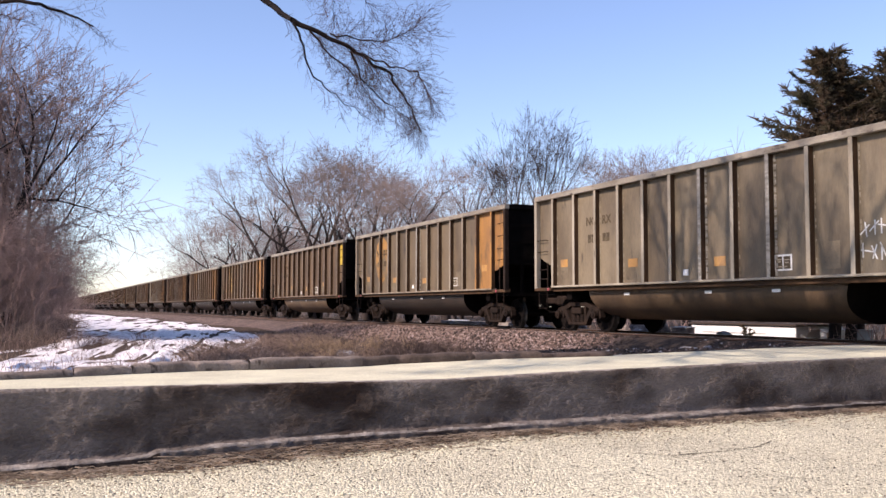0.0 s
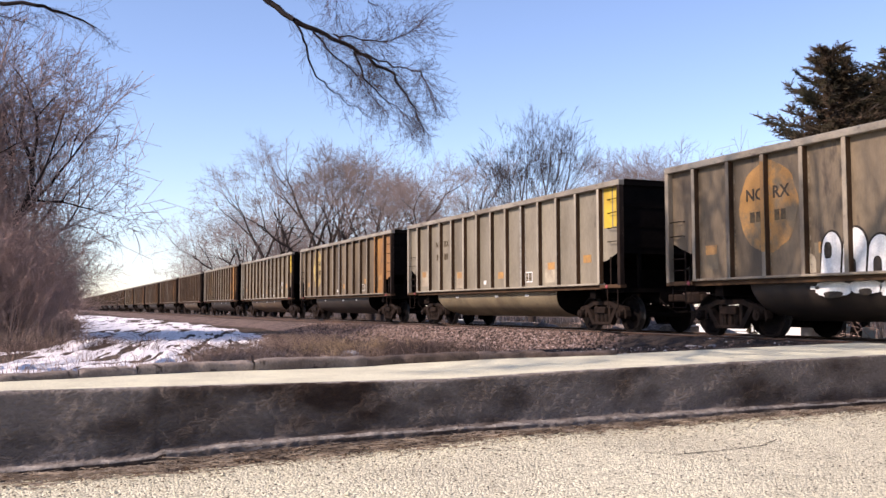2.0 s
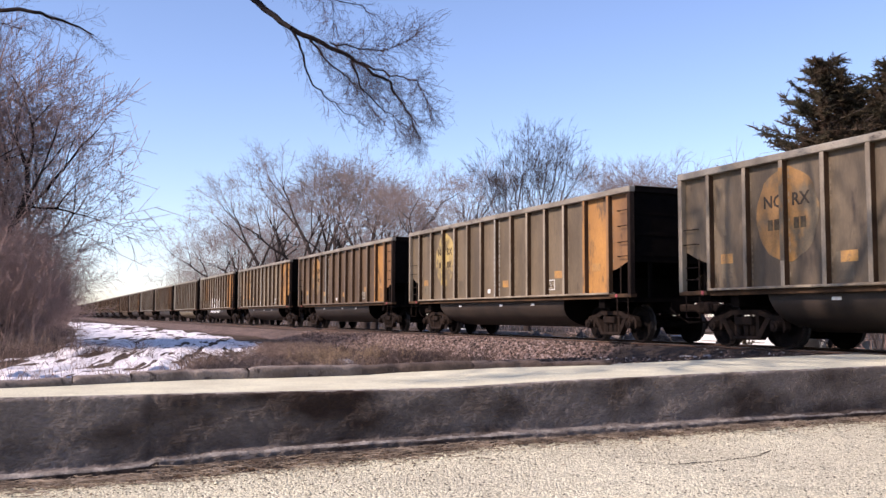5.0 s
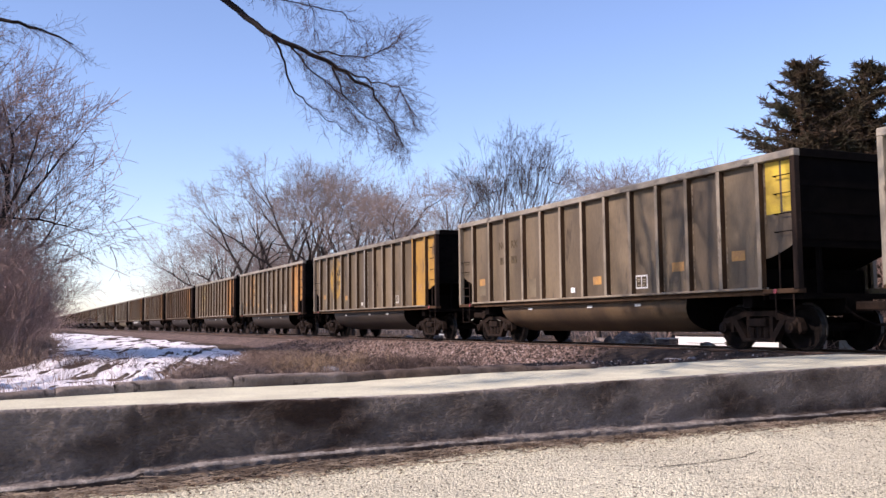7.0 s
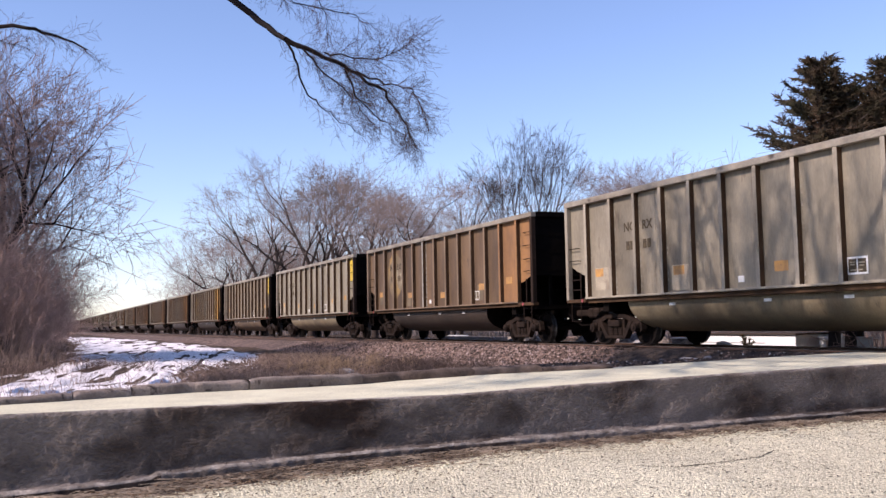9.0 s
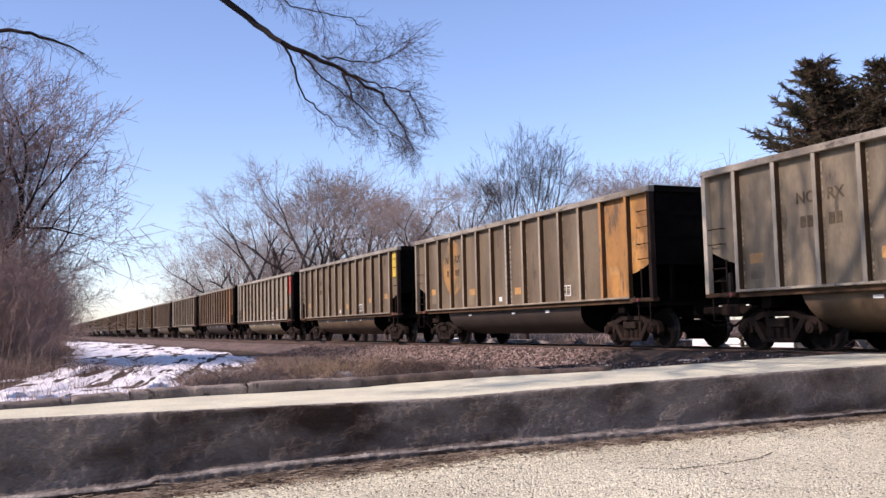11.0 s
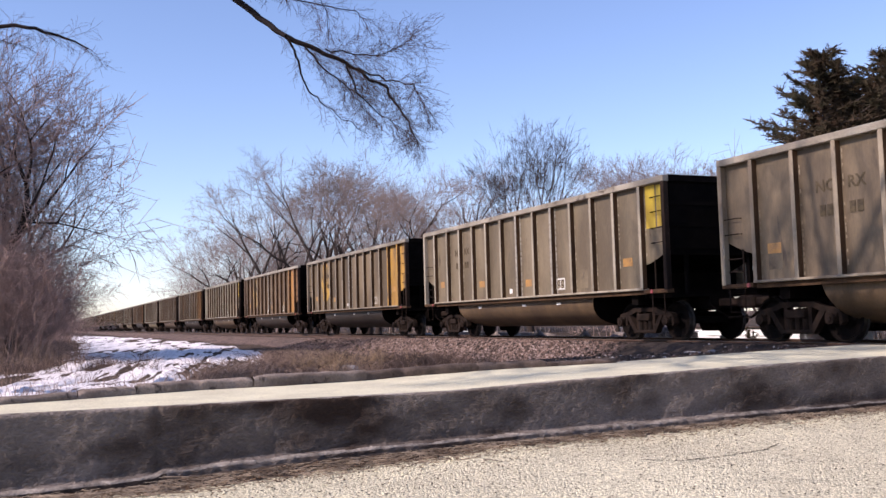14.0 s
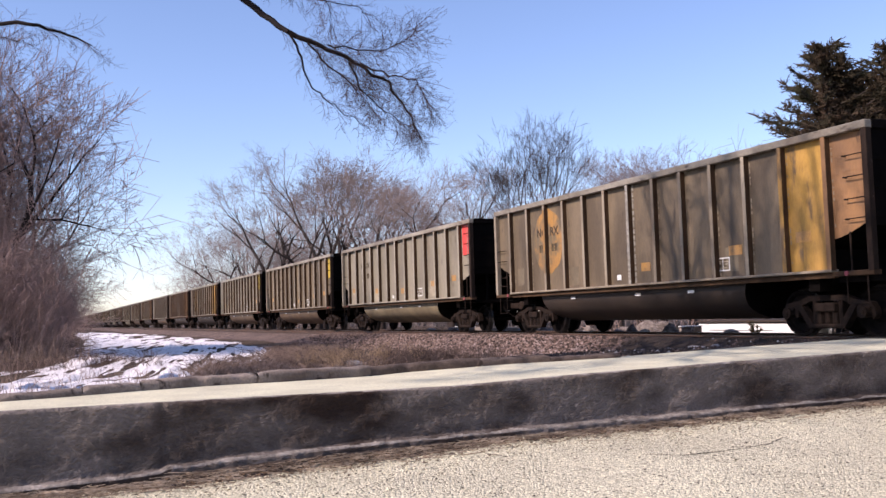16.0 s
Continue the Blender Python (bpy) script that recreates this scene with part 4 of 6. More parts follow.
def bubble_paint(car):
    """White sprayed letter-like arches with dark outlines and counters, blue ends, drips on the tub."""
    shapes = ((2.42, 2.98, 1.98), (1.72, 2.36, 2.02), (1.05, 1.66, 1.86), (0.36, 0.94, 1.96), (-0.34, 0.3, 2.0), (-0.96, -0.4, 1.92), (-1.58, -1.08, 2.08), (-2.0, -1.62, 1.94))
    fit = lambda y: 2.75 + (y - 2.98) * 0.8
    for i, (a, b, hi) in enumerate(shapes):
        a, b = fit(a), fit(b)
        arch(car, "paint_outline", a - 0.035, b + 0.035, 1.236, hi + 0.04, M["letter"], SHEET + 0.005, slant=0.06)
        arch(car, "sprayed_shape", a, b, 1.24, hi, M["white"], SHEET + 0.009, "white sprayed bubble shape", 0.06)
        m = (a + b) / 2 + 0.05
        if i in (0, 3, 6):
            blob(car, "paint_outline", m - 0.1, m + 0.08, 1.5, hi - 0.18, M["letter"], SHEET + 0.013, i + 9)
        elif i == 5:
            decal(car, "sprayed_shape", plate(0.4, 0.06), M["orange"], m, 1.72, SHEET + 0.013, "orange sprayed bar")
        else:
            arch(car, "paint_outline", m - 0.11, m + 0.07, 1.24, 1.5, M["letter"], SHEET + 0.013)
    for i, (a, b, lo) in enumerate(((2.3, 3.2, 0.82), (1.5, 2.2, 0.86), (0.6, 1.4, 0.8), (-0.2, 0.5, 0.85), (-1.1, -0.3, 0.82), (-1.9, -1.2, 0.87))):
        a, b = fit(a) - 0.06, fit(b) + 0.06
        blob(car, "sprayed_shape", a, b, lo, 1.09, M["white"], 1.326, i + 20, "white sprayed bubble shape")
        blob(car, "paint_outline", a + 0.2, b - 0.2, lo - 0.03, lo + 0.09, M["letter"], 1.33, i + 40)
    me = mesh_of("blue edge", prism(bmesh.new(), [(0, 0), (0.42, 0), (0.42, 0.46), (0.3, 0.4)], 2, -0.002, 0.001))
    decal(car, "sprayed_shape", me, M["blue"], -1.32, 1.25, SHEET + 0.006, "light blue sprayed edge")
    arch(car, "sprayed_shape", 2.86, 3.2, 1.26, 1.62, M["cream"], SHEET + 0.004, "hazy pale sprayed edge")


def chalk_scrawl(car):
    """Thin pale scrawled strokes in two lines."""
    rb = random.Random(4)
    for row, z in enumerate((2.02, 1.62)):
        for i in range(4 + row):
            y = -4.24 - i * 0.19
            for _ in range(2):
                ob = decal(car, "scrawl_stroke", plate(0.025, 0.26), M["white"], y + rb.uniform(-0.05, 0.05), z + rb.uniform(-0.03, 0.03), SHEET + 0.006)
                ob.matrix_basis = ob.matrix_basis @ pose(0, 0, 0, 0, 0, rb.choice((-50, -20, 0, 8, 25, 80)))


M["blue"] = mat("light_blue_spray_paint", (0.12, 0.33, 0.42), (0.1, 0.26, 0.34), 3.0, 0.6, 0, 0.05, 50)
GREY_Y = ("grey", "grey", "grey", "yellow", None, "tubtan")
LIVERIES = {
    "gy": (GREY_Y, "grimy grey-brown coal car with a yellow painted corner"),
    "ly": (("light", "light", "light", "yellow", None, "tubpale"), "pale grey coal car with a yellow painted corner"),
    "my": (("mid", "mid", "mid", "yellow", None, "tubtan"), "dull tan-grey coal car with a yellow painted corner"),
    "lr": (("light", "light", "light", "red", None, "tubpale"), "pale grey coal car with a red painted corner"),
    "oo": (("grey", "orange", "orange", None, "orange", "tubdark"), "grimy coal car with orange end and orange oval"),
    "ob": (("brown", "orange", "rust", None, "ochre", "tubdark"), "sooty brown coal car with orange end and dull oval"),
    "or": (("grey", "orange", "rust", None, "pale_yellow", "tubdark"), "grimy coal car with rusty orange end and yellow oval"),
    "rr": (("brown", "orange", "rust", None, "orange", "tubdark"), "grimy coal car with orange and rust-brown end panels"),
    "yy": (("grey", "gold", "gold", None, "gold", "tubdark"), "grimy coal car with bright yellow end and oval"),
    "by": (("brown", "brown", "brown", "yellow", None, "tubtan"), "sooty brown coal car with a yellow painted corner"),
    "og": (("grey", "gold", "rust", None, "orange", "tubdark"), "grimy coal car with yellow and rust-brown end panels"),
    "rw": (("brown", "rust", "rust", None, "cream", "tubdark"), "grimy coal car with brown end and whitish oval"),
}
M["tubtan"] = mat("rusty_tan_tub", (0.112, 0.070, 0.035), (0.058, 0.036, 0.02), 1.4, 0.6, 0.05, 0.08, 40, STREAK, (0.07, 0.05, 0.035), -0.02, 0.12)
M["tubpale"] = mat("dusty_pale_tub", (0.20, 0.158, 0.092), (0.115, 0.086, 0.05), 1.4, 0.6, 0.05, 0.08, 40, STREAK, (0.07, 0.05, 0.032), 0.0, 0.12)
M["tubdark"] = mat("dark_brown_tub", (0.036, 0.024, 0.016), (0.019, 0.013, 0.009), 1.4, 0.6, 0.05, 0.08, 40, STREAK, (0.10, 0.068, 0.044), -0.06, 0.12)
TRAIN = {0: "my", -1: "or", -2: "ly", -3: "oo", -4: "oo", -5: "rr", -6: "or", -7: "oo", -8: "yy", -9: "gy", -10: "ly", -11: "rw", -12: "lr", -13: "gy", -14: "oo", -15: "my",
         -16: "ob", -17: "yy", -18: "my", -19: "gy", -20: "lr", -21: "og", -22: "gy", -23: "oo", 1: "oo", 2: "by", 3: "ob", 4: "rr", 5: "ob", 6: "oo", 7: "rw", 8: "by", 9: "ob"}
CARS = []
PROTO = {}
S0 = 23.23  # leading end of car 0 at the start


def car_rows(k):
    """Along the track at nearly even speed; short rows at both ends keep it even."""
    ts = [0.0, 0.04, 0.1] + [0.5 * i for i in range(1, 32)] + [15.9, 15.97, 16.0]
    return [(t, pose(TRACK_X, S0 + k * PITCH - HALF + 21.322 * t + 0.0055 * t * t, 0)) for t in ts]


kinds = ("by", "ob", "rr", "rw", "ob", "rr", "by")
for k in range(-23, 27):
    kind = TRAIN.get(k, kinds[(k * 5) % 7])
    here = pose(TRACK_X, S0 + k * PITCH - HALF, 0)
    if kind not in PROTO:
        PROTO[kind] = coal_car(*LIVERIES[kind], kind)
        PROTO[kind].matrix_basis = here
        car = PROTO[kind]
    else:
        car = copy_thing(PROTO[kind], here)
    if k == -3:
        bubble_paint(car)
    if k == 0:
        chalk_scrawl(car)
    CARS.append((k, car))


# ---- trees and brush ----
def limb(rng, p, d, length, r0, r1, n, wiggle, up):
    """Points along one bent limb: rows of place, direction, radius."""
    rows = [(p.copy(), d.copy(), r0)]
    for i in range(n):
        d = (d + Vector((rng.gauss(0, wiggle), rng.gauss(0, wiggle), rng.gauss(0, wiggle) + up))).normalized()
        p = p + d * (length / n)
        rows.append((p.copy(), d.copy(), r0 + (r1 - r0) * (i + 1) / n))
    return rows


def side_way(rng, d, lo, hi):
    s = d.orthogonal().normalized()
    s.rotate(Matrix.Rotation(rng.uniform(0, math.tau), 3, d))
    a = radians(rng.uniform(lo, hi))
    return (d * math.cos(a) + s * math.sin(a)).normalized()


def branch_out(rng, thick, thin, p, d, length, r, level, counts, up, angle=(22, 52), wiggle=0.09, last=1, low=0.005):
    """A limb and all that grows from it; counts: how many side limbs at each level, down to the twigs."""
    n = 6 if level == 0 else (4 if level < len(counts) - 1 else (3 if level < len(counts) else last))
    rows = limb(rng, p, d, length, r, max(r * (0.2 if level == 0 else 0.3), low * 0.8), n, wiggle * (0.7 if level == 0 else 1.0), up)
    out = thick if r > 0.02 else thin
    for (a, _, ra), (b, _, rb) in zip(rows, rows[1:]):
        out.append((*a, *b, ra, rb))
    if level >= len(counts):
        return
    for k in range(counts[level]):
        t = 0.22 + 0.78 * ((k + rng.random()) / counts[level]) ** 0.8
        i = min(int(t * n), n - 1)
        f = t * n - i
        (a, da, ra), (b, _, rb) = rows[i], rows[i + 1]
        q = a.lerp(b, f)
        rq = ra + (rb - ra) * f
        wide = angle if level < len(counts) - 1 else (angle[0] + 6, angle[1] + 26)
        branch_out(rng, thick, thin, q, side_way(rng, da, *wide), length * rng.uniform(0.34, 0.6) * (1.05 - 0.2 * t), max(rq * rng.uniform(0.55, 0.8), low), level + 1, counts, up, angle, wiggle, last, low)


def tree_meshes(seed, height=12.0, stems=5, lean=(12, 45), counts=(6, 5, 5), trunk=0.2, fork=0.15, up=0.05, reach=0.72):
    rng = random.Random(seed)
    thick, thin = [], []
    rows = limb(rng, Vector((0, 0, -0.4)), Vector((0, 0, 1)), height * fork + 0.4, trunk, trunk * 0.8, 3, 0.05, 0.0)
    for (a, _, ra), (b, _, rb) in zip(rows, rows[1:]):
        thick.append((*a, *b, ra, rb))
    p, d, r = rows[-1]
    for k in range(stems):
        a, tilt = (k + rng.uniform(-0.3, 0.3)) * math.tau / stems, radians(rng.uniform(*lean))
        way = Vector((math.sin(tilt) * math.cos(a), math.sin(tilt) * math.sin(a), math.cos(tilt)))
        branch_out(rng, thick, thin, p - Vector((0, 0, rng.uniform(0, height * fork * 0.5))), way, height * reach * rng.uniform(0.85, 1.15), r * rng.uniform(0.55, 0.8), 0, counts, up)
    top = max(s[5] for s in thick + thin)
    k = height / top
    fit = lambda rows_, low: [tuple(v * k for v in s[:6]) + (max(s[6], low), max(s[7], low * 0.7)) for s in rows_]
    return tubes(f"trunk {seed}", fit(thick, 0.012), 5), tubes(f"crown {seed}", fit(thin, 0.0052), 3)


def fork_tree(seed, stems=3, lean=(14, 40), levels=6, spread=(16, 50), twigs=5, trunk=0.26, fork=0.16, up=0.03, shrink=0.86, height=12.0, bend=0.1):
    """A round-crowned tree: limbs that fork again and again, then a haze of twigs."""
    rng = random.Random(seed)
    thick, thin = [], []

    def put(rows):
        for (a, _, ra), (b, _, rb) in zip(rows, rows[1:]):
            (thick if ra > 0.022 else thin).append((*a, *b, ra, rb))

    def twig(p, d, length):
        rows_ = limb(rng, p, d, length, 0.009, 0.005, 2, bend, 0.03)
        put(rows_)
        for q, dq, _ in rows_[1:2]:
            put(limb(rng, q, side_way(rng, dq, 18, 60), length * rng.uniform(0.4, 0.7), 0.007, 0.004, 1, 0.1, 0.0))

    def grow(p, d, length, r, level):
        n = 4 if level < 3 else 3
        rows_ = limb(rng, p, d, length * rng.uniform(0.75, 1.2), r, r * 0.74, n, bend, up)
        put(rows_)
        q, dq, rq = rows_[-1]
        if level >= levels - 2:
            for _ in range(twigs if level >= levels else twigs // 3):
                a, da, _ = rng.choice(rows_[1:])
                twig(a, side_way(rng, da, 15, 65), rng.uniform(0.45, 0.95))
        if level >= levels:
            return
        turn = rng.uniform(0, math.tau)
        for k in range(2 if rng.random() < 0.75 else 3):
            s_ = dq.orthogonal().normalized()
            s_.rotate(Matrix.Rotation(turn + k * math.pi * rng.uniform(0.8, 1.2), 3, dq))
            b = radians(rng.uniform(*spread) * (0.55 if k == 0 else 1.0))
            grow(q, (dq * math.cos(b) + s_ * math.sin(b)).normalized(), length * shrink * (1.0 if k == 0 else rng.uniform(0.75, 1.0)), rq * (0.86 if k == 0 else 0.66), level + 1)

    rows = limb(rng, Vector((0, 0, -0.4)), Vector((0, 0, 1)), height * fork + 0.4, trunk, trunk * 0.85, 3, 0.05, 0.0)
    put(rows)
    p, d, r = rows[-1]
    for k in range(stems):
        a, tilt = (k + rng.uniform(-0.25, 0.25)) * math.tau / stems, radians(rng.uniform(*lean))
        grow(p, Vector((math.sin(tilt) * math.cos(a), math.sin(tilt) * math.sin(a), math.cos(tilt))), height * 0.2, r * rng.uniform(0.6, 0.8), 0)
    k = height / max(s_[5] for s_ in thick + thin)
    fit = lambda rows_, low: [tuple(v * k for v in s_[:6]) + (max(s_[6], low), max(s_[7], low * 0.7)) for s_ in rows_]
    return tubes(f"trunk {seed}", fit(thick, 0.012), 5), tubes(f"crown {seed}", fit(thin, 0.0052), 3)


TREE_KINDS = [fork_tree(21, twigs=4, trunk=0.27), fork_tree(22, stems=4, lean=(20, 50), trunk=0.31, fork=0.2, up=0.02, twigs=3),
              fork_tree(23, stems=4, lean=(4, 20), spread=(12, 30), up=0.06, twigs=2, trunk=0.24), fork_tree(24, stems=3, lean=(22, 52), trunk=0.32, fork=0.22, up=0.01, twigs=4),
              tree_meshes(15, stems=7, lean=(8, 38), trunk=0.2, fork=0.06, counts=(6, 5, 9)), fork_tree(26, stems=5, levels=5, lean=(12, 50), spread=(18, 50), trunk=0.17, fork=0.9, twigs=1, up=0.0),
              fork_tree(28, stems=5, lean=(6, 36), spread=(9, 27), up=0.035, twigs=2, trunk=0.25, fork=0.1, bend=0.035),
              fork_tree(29, stems=5, levels=5, lean=(10, 45), spread=(18, 48), trunk=0.17, fork=0.8, twigs=4, up=0.0)]


def bare_tree(kind, x, y, z, height, turn, label, group, twig=None, wide=1.0):
    tree = tagged(new("bare_tree"), label, "tree", group)
    trunk, crown = TREE_KINDS[kind]
    link("trunk", trunk, M["bark"], tree)
    link("crown", crown, twig or M["twig"], tree)
    k = height / 12.0
    tree.matrix_basis = Matrix.Translation((x, y, z)) @ pose(0, 0, 0, 0, 0, turn) @ Matrix.Diagonal((k * wide, k * wide, k, 1))
    return tree


rt = random.Random(7)
BEHIND = [  # x, y, height, kind, width: beyond the track
    (24.9, 45.3, 11.75, 6, 0.95), (26.0, 35.0, 8.1, 0, 1.0), (28.5, 40.5, 9.2, 2, 1.25), (29.0, 36.8, 8.7, 0, 1.1), (31.0, 34.0, 8.0, 4, 1.0), (24.0, 52.0, 9.0, 4, 1.1), (26.0, 59.0, 11.4, 1, 1.05), (23.0, 65.0, 12.2, 0, 1.0),
    (25.0, 73.0, 13.4, 3, 1.0), (22.5, 80.0, 15.4, 0, 1.05), (26.0, 91.0, 18.6, 3, 1.0), (23.0, 101.0, 16.4, 3, 1.1), (22.0, 116.0, 14.0, 0, 1.15), (27.0, 128.0, 15.0, 0, 1.1)]
for x, y, h, kd, wd in BEHIND:
    bare_tree(kd, x, y, -0.5, h * 1.06, rt.uniform(0, 360), "leafless grey-brown tree beyond the railway track", "trees behind the train", M["bark"] if kd == 6 else None, wd)
for i in range(8):  # second row, filling in between
    y = 50 + i * 12.5 + rt.uniform(-2, 2)
    bare_tree(rt.choice((0, 4, 4, 4)), rt.uniform(27, 36), y, -0.5, rt.uniform(9.0, 11.5) * (1 + max(0, y - 55) * 0.005), rt.uniform(0, 360),
              "leafless tree in the thicket beyond the track", "trees behind the train", None, rt.uniform(0.9, 1.2))
for i in range(12):
    y = 150 * 1.11 ** i + rt.uniform(-4, 4)
    bare_tree(rt.choice((0, 4, 4, 4)), rt.uniform(22, 27), y, -0.5, rt.uniform(11.5, 13.0) * (1 if y < 160 else 0.54), rt.uniform(0, 360), "leafless tree far along the railway", "trees behind the train", None, 1.3)
for x, y, h, kd, wd, turn in ((-1.9, 39.0, 12.8, 1, 0.95, 159), (-3.6, 38.0, 12.9, 0, 0.95, 70), (-1.0, 41.0, 11.4, 3, 0.8, 150), (-5.6, 37.0, 13.5, 3, 0.9, 40), (-2.1, 42.5, 11.0, 6, 0.85, 204), (-4.8, 36.2, 12.6, 6, 1.0, 80), (-6.4, 43.0, 13.8, 4, 1.0, 193)):
    bare_tree(kd, x, y, -0.6, h, turn, "leafless purple-brown tree at the edge of the snow", "trees beside the snow", M["brush"], wd)


def thicket_mesh(seed, n, size, height):
    rng = random.Random(seed)
    thick, thin = [], []
    for _ in range(n):
        p = Vector((rng.uniform(-size, size), rng.uniform(-size, size), -0.1))
        way = Vector((rng.gauss(0, 0.28), rng.gauss(0, 0.28), 1)).normalized()
        branch_out(rng, thin, thin, p, way, height * rng.uniform(0.5, 1.0), rng.uniform(0.012, 0.019), 0, (7, 7), 0.03, (20, 60), 0.12)
    return tubes(f"thicket {seed}", [s[:6] + (max(s[6], 0.0075), max(s[7], 0.005)) for s in thin], 3)


THICKETS = [thicket_mesh(s, 21, 2.2, 5.2) for s in (31, 32, 33)]


def thicket(i, x, y, turn, k=1.0, label="dense leafless brush beside the snow"):
    ob = link("brush", THICKETS[i % 3], M["brush_deep"], None, label, "stuff")
    ob.matrix_basis = Matrix.Translation((x, y, -0.55)) @ pose(0, 0, 0, 0, 0, turn) @ Matrix.Diagonal((k, k, k, 1))


for i in range(27):  # the brush edge runs slightly towards the track, lower farther on
    y = 34.0 * 1.036 ** i
    thicket(i, 0.0475 * y - 2.1 - rt.uniform(0.0, 1.3), y, rt.uniform(0, 360), rt.uniform(0.66, 0.84) * (1 if y < 47 else 0.75))
for i in range(8):
    thicket(i, -3.1 + rt.uniform(-1.2, 1.2), 34.2 + i * 1.8, rt.uniform(0, 360), 1.05)
for x, y, turn, k in ((-3.6, 38.5, 20, 1.55), (-4.6, 41.0, 140, 1.7), (-5.4, 37.5, 250, 1.6), (-2.6, 42.5, 75, 1.4), (-4.3, 39.5, 310, 1.8), (-3.3, 40.5, 200, 1.65), (-5.3, 43.0, 110, 1.9), (-6.3, 40.0, 30, 1.8)):  # taller scrub among the trees
    thicket(int(turn), x, y, turn, k, "tall leafless scrub among the trees beside the snow")

for x, y in ((20.5, 14.5), (21.5, 17.2), (25.0, 20.6), (24.6, 23.0), (20.2, 12.5), (23.0, 15.0), (23.5, 18.5), (25.5, 20.0), (26.5, 17.0), (22.0, 16.0), (27.0, 34.0), (24.5, 35.5)):
    thicket(int(x), x, y, rt.uniform(0, 360), 0.75, "dense leafless brush beyond the track")
for i in range(20):  # far woods that close the gaps between the trees
    y = 36 + i * 6.2 + (0 if i < 15 else (i - 14) ** 2 * 3)
    ob = link("far_woods", THICKETS[i % 3], M["twig"], None, "leafless woods massed behind the nearer trees", "stuff")
    k = rt.uniform(1.25, 1.6) * (1 + max(0, y - 36) * 0.006)
    ob.matrix_basis = Matrix.Translation((rt.uniform(31, 38), y, -0.6)) @ pose(0, 0, 0, 0, 0, rt.uniform(0, 360)) @ Matrix.Diagonal((k, k, k, 1))


# ---- spruces behind the train ----
def spruce(seed, x, y, z, height, label):
    rng = random.Random(seed)
    tree = tagged(new("spruce_tree"), label, "tree", "spruces behind the train")
    wood, green = [], []
    pts = [Vector((0.05 * math.sin(i), 0.05 * math.cos(i * 1.7), height * i / 9)) for i in range(10)]
    for i in range(9):
        r = 0.19 * (1 - i / 9.5)
        wood.append((*pts[i], *pts[i + 1], r, r * 0.88))
    zz = 1.3
    while zz < height - 0.15:
        down = height - zz
        reach = min(0.25 + 0.66 * down, 3.3) * rng.uniform(0.6, 1.12)
        a = rng.uniform(0, math.tau)
        way = Vector((math.cos(a), math.sin(a), 0.35 - 0.05 * min(down, 6)))
        rows = limb(rng, Vector((0, 0, zz)), way.normalized(), reach, 0.03, 0.008, 6, 0.09, 0.02)
        for (p, d, ra), (q, _, rb) in zip(rows, rows[1:]):
            wood.append((*p, *q, ra, rb))
            m = 3 if reach > 1 else 2
            for j in range(int(m * 2.4)):
                s = p.lerp(q, rng.random())
                w = (d * 0.75 + Vector((rng.gauss(0, 0.55), rng.gauss(0, 0.55), rng.gauss(-0.08, 0.28)))).normalized()
                ln = rng.uniform(0.14, 0.4) * (0.7 + 0.15 * min(reach, 2))
                e = s + w * ln
                green.append((*s, *e, 0.022, 0.006))
                for _ in range(5):
                    f = s.lerp(e, rng.uniform(0.1, 0.9))
                    v = (w * 0.6 + Vector((rng.gauss(0, 0.5), rng.gauss(0, 0.5), rng.gauss(0, 0.4)))).normalized()
                    green.append((*f, *(f + v * rng.uniform(0.06, 0.17)), 0.014, 0.004))
        p, d, _ = rows[-1]
        green.append((*p, *(p + d * 0.25), 0.035, 0.006))
        zz += rng.uniform(0.024, 0.05)
    link("trunk", tubes("spruce trunk", wood, 5), M["bark"], tree)
    link("crown", tubes("spruce crown", green, 3), M["needle"], tree)
    tree.matrix_basis = pose(x, y, z)
    return tree


spruce(5, 20.5, 19.6, -0.55, 8.55, "dark green spruce with drooping ragged boughs behind the train")
spruce(9, 23.6, 21.6, -0.55, 8.55, "dark green spruce with drooping ragged boughs behind the train")
spruce(12, 22.3, 20.7, -0.55, 7.9, "dark green spruce with drooping ragged boughs behind the train")
spruce(6, 22.6, 19.2, -0.55, 8.6, "dark green spruce with drooping ragged boughs behind the train")


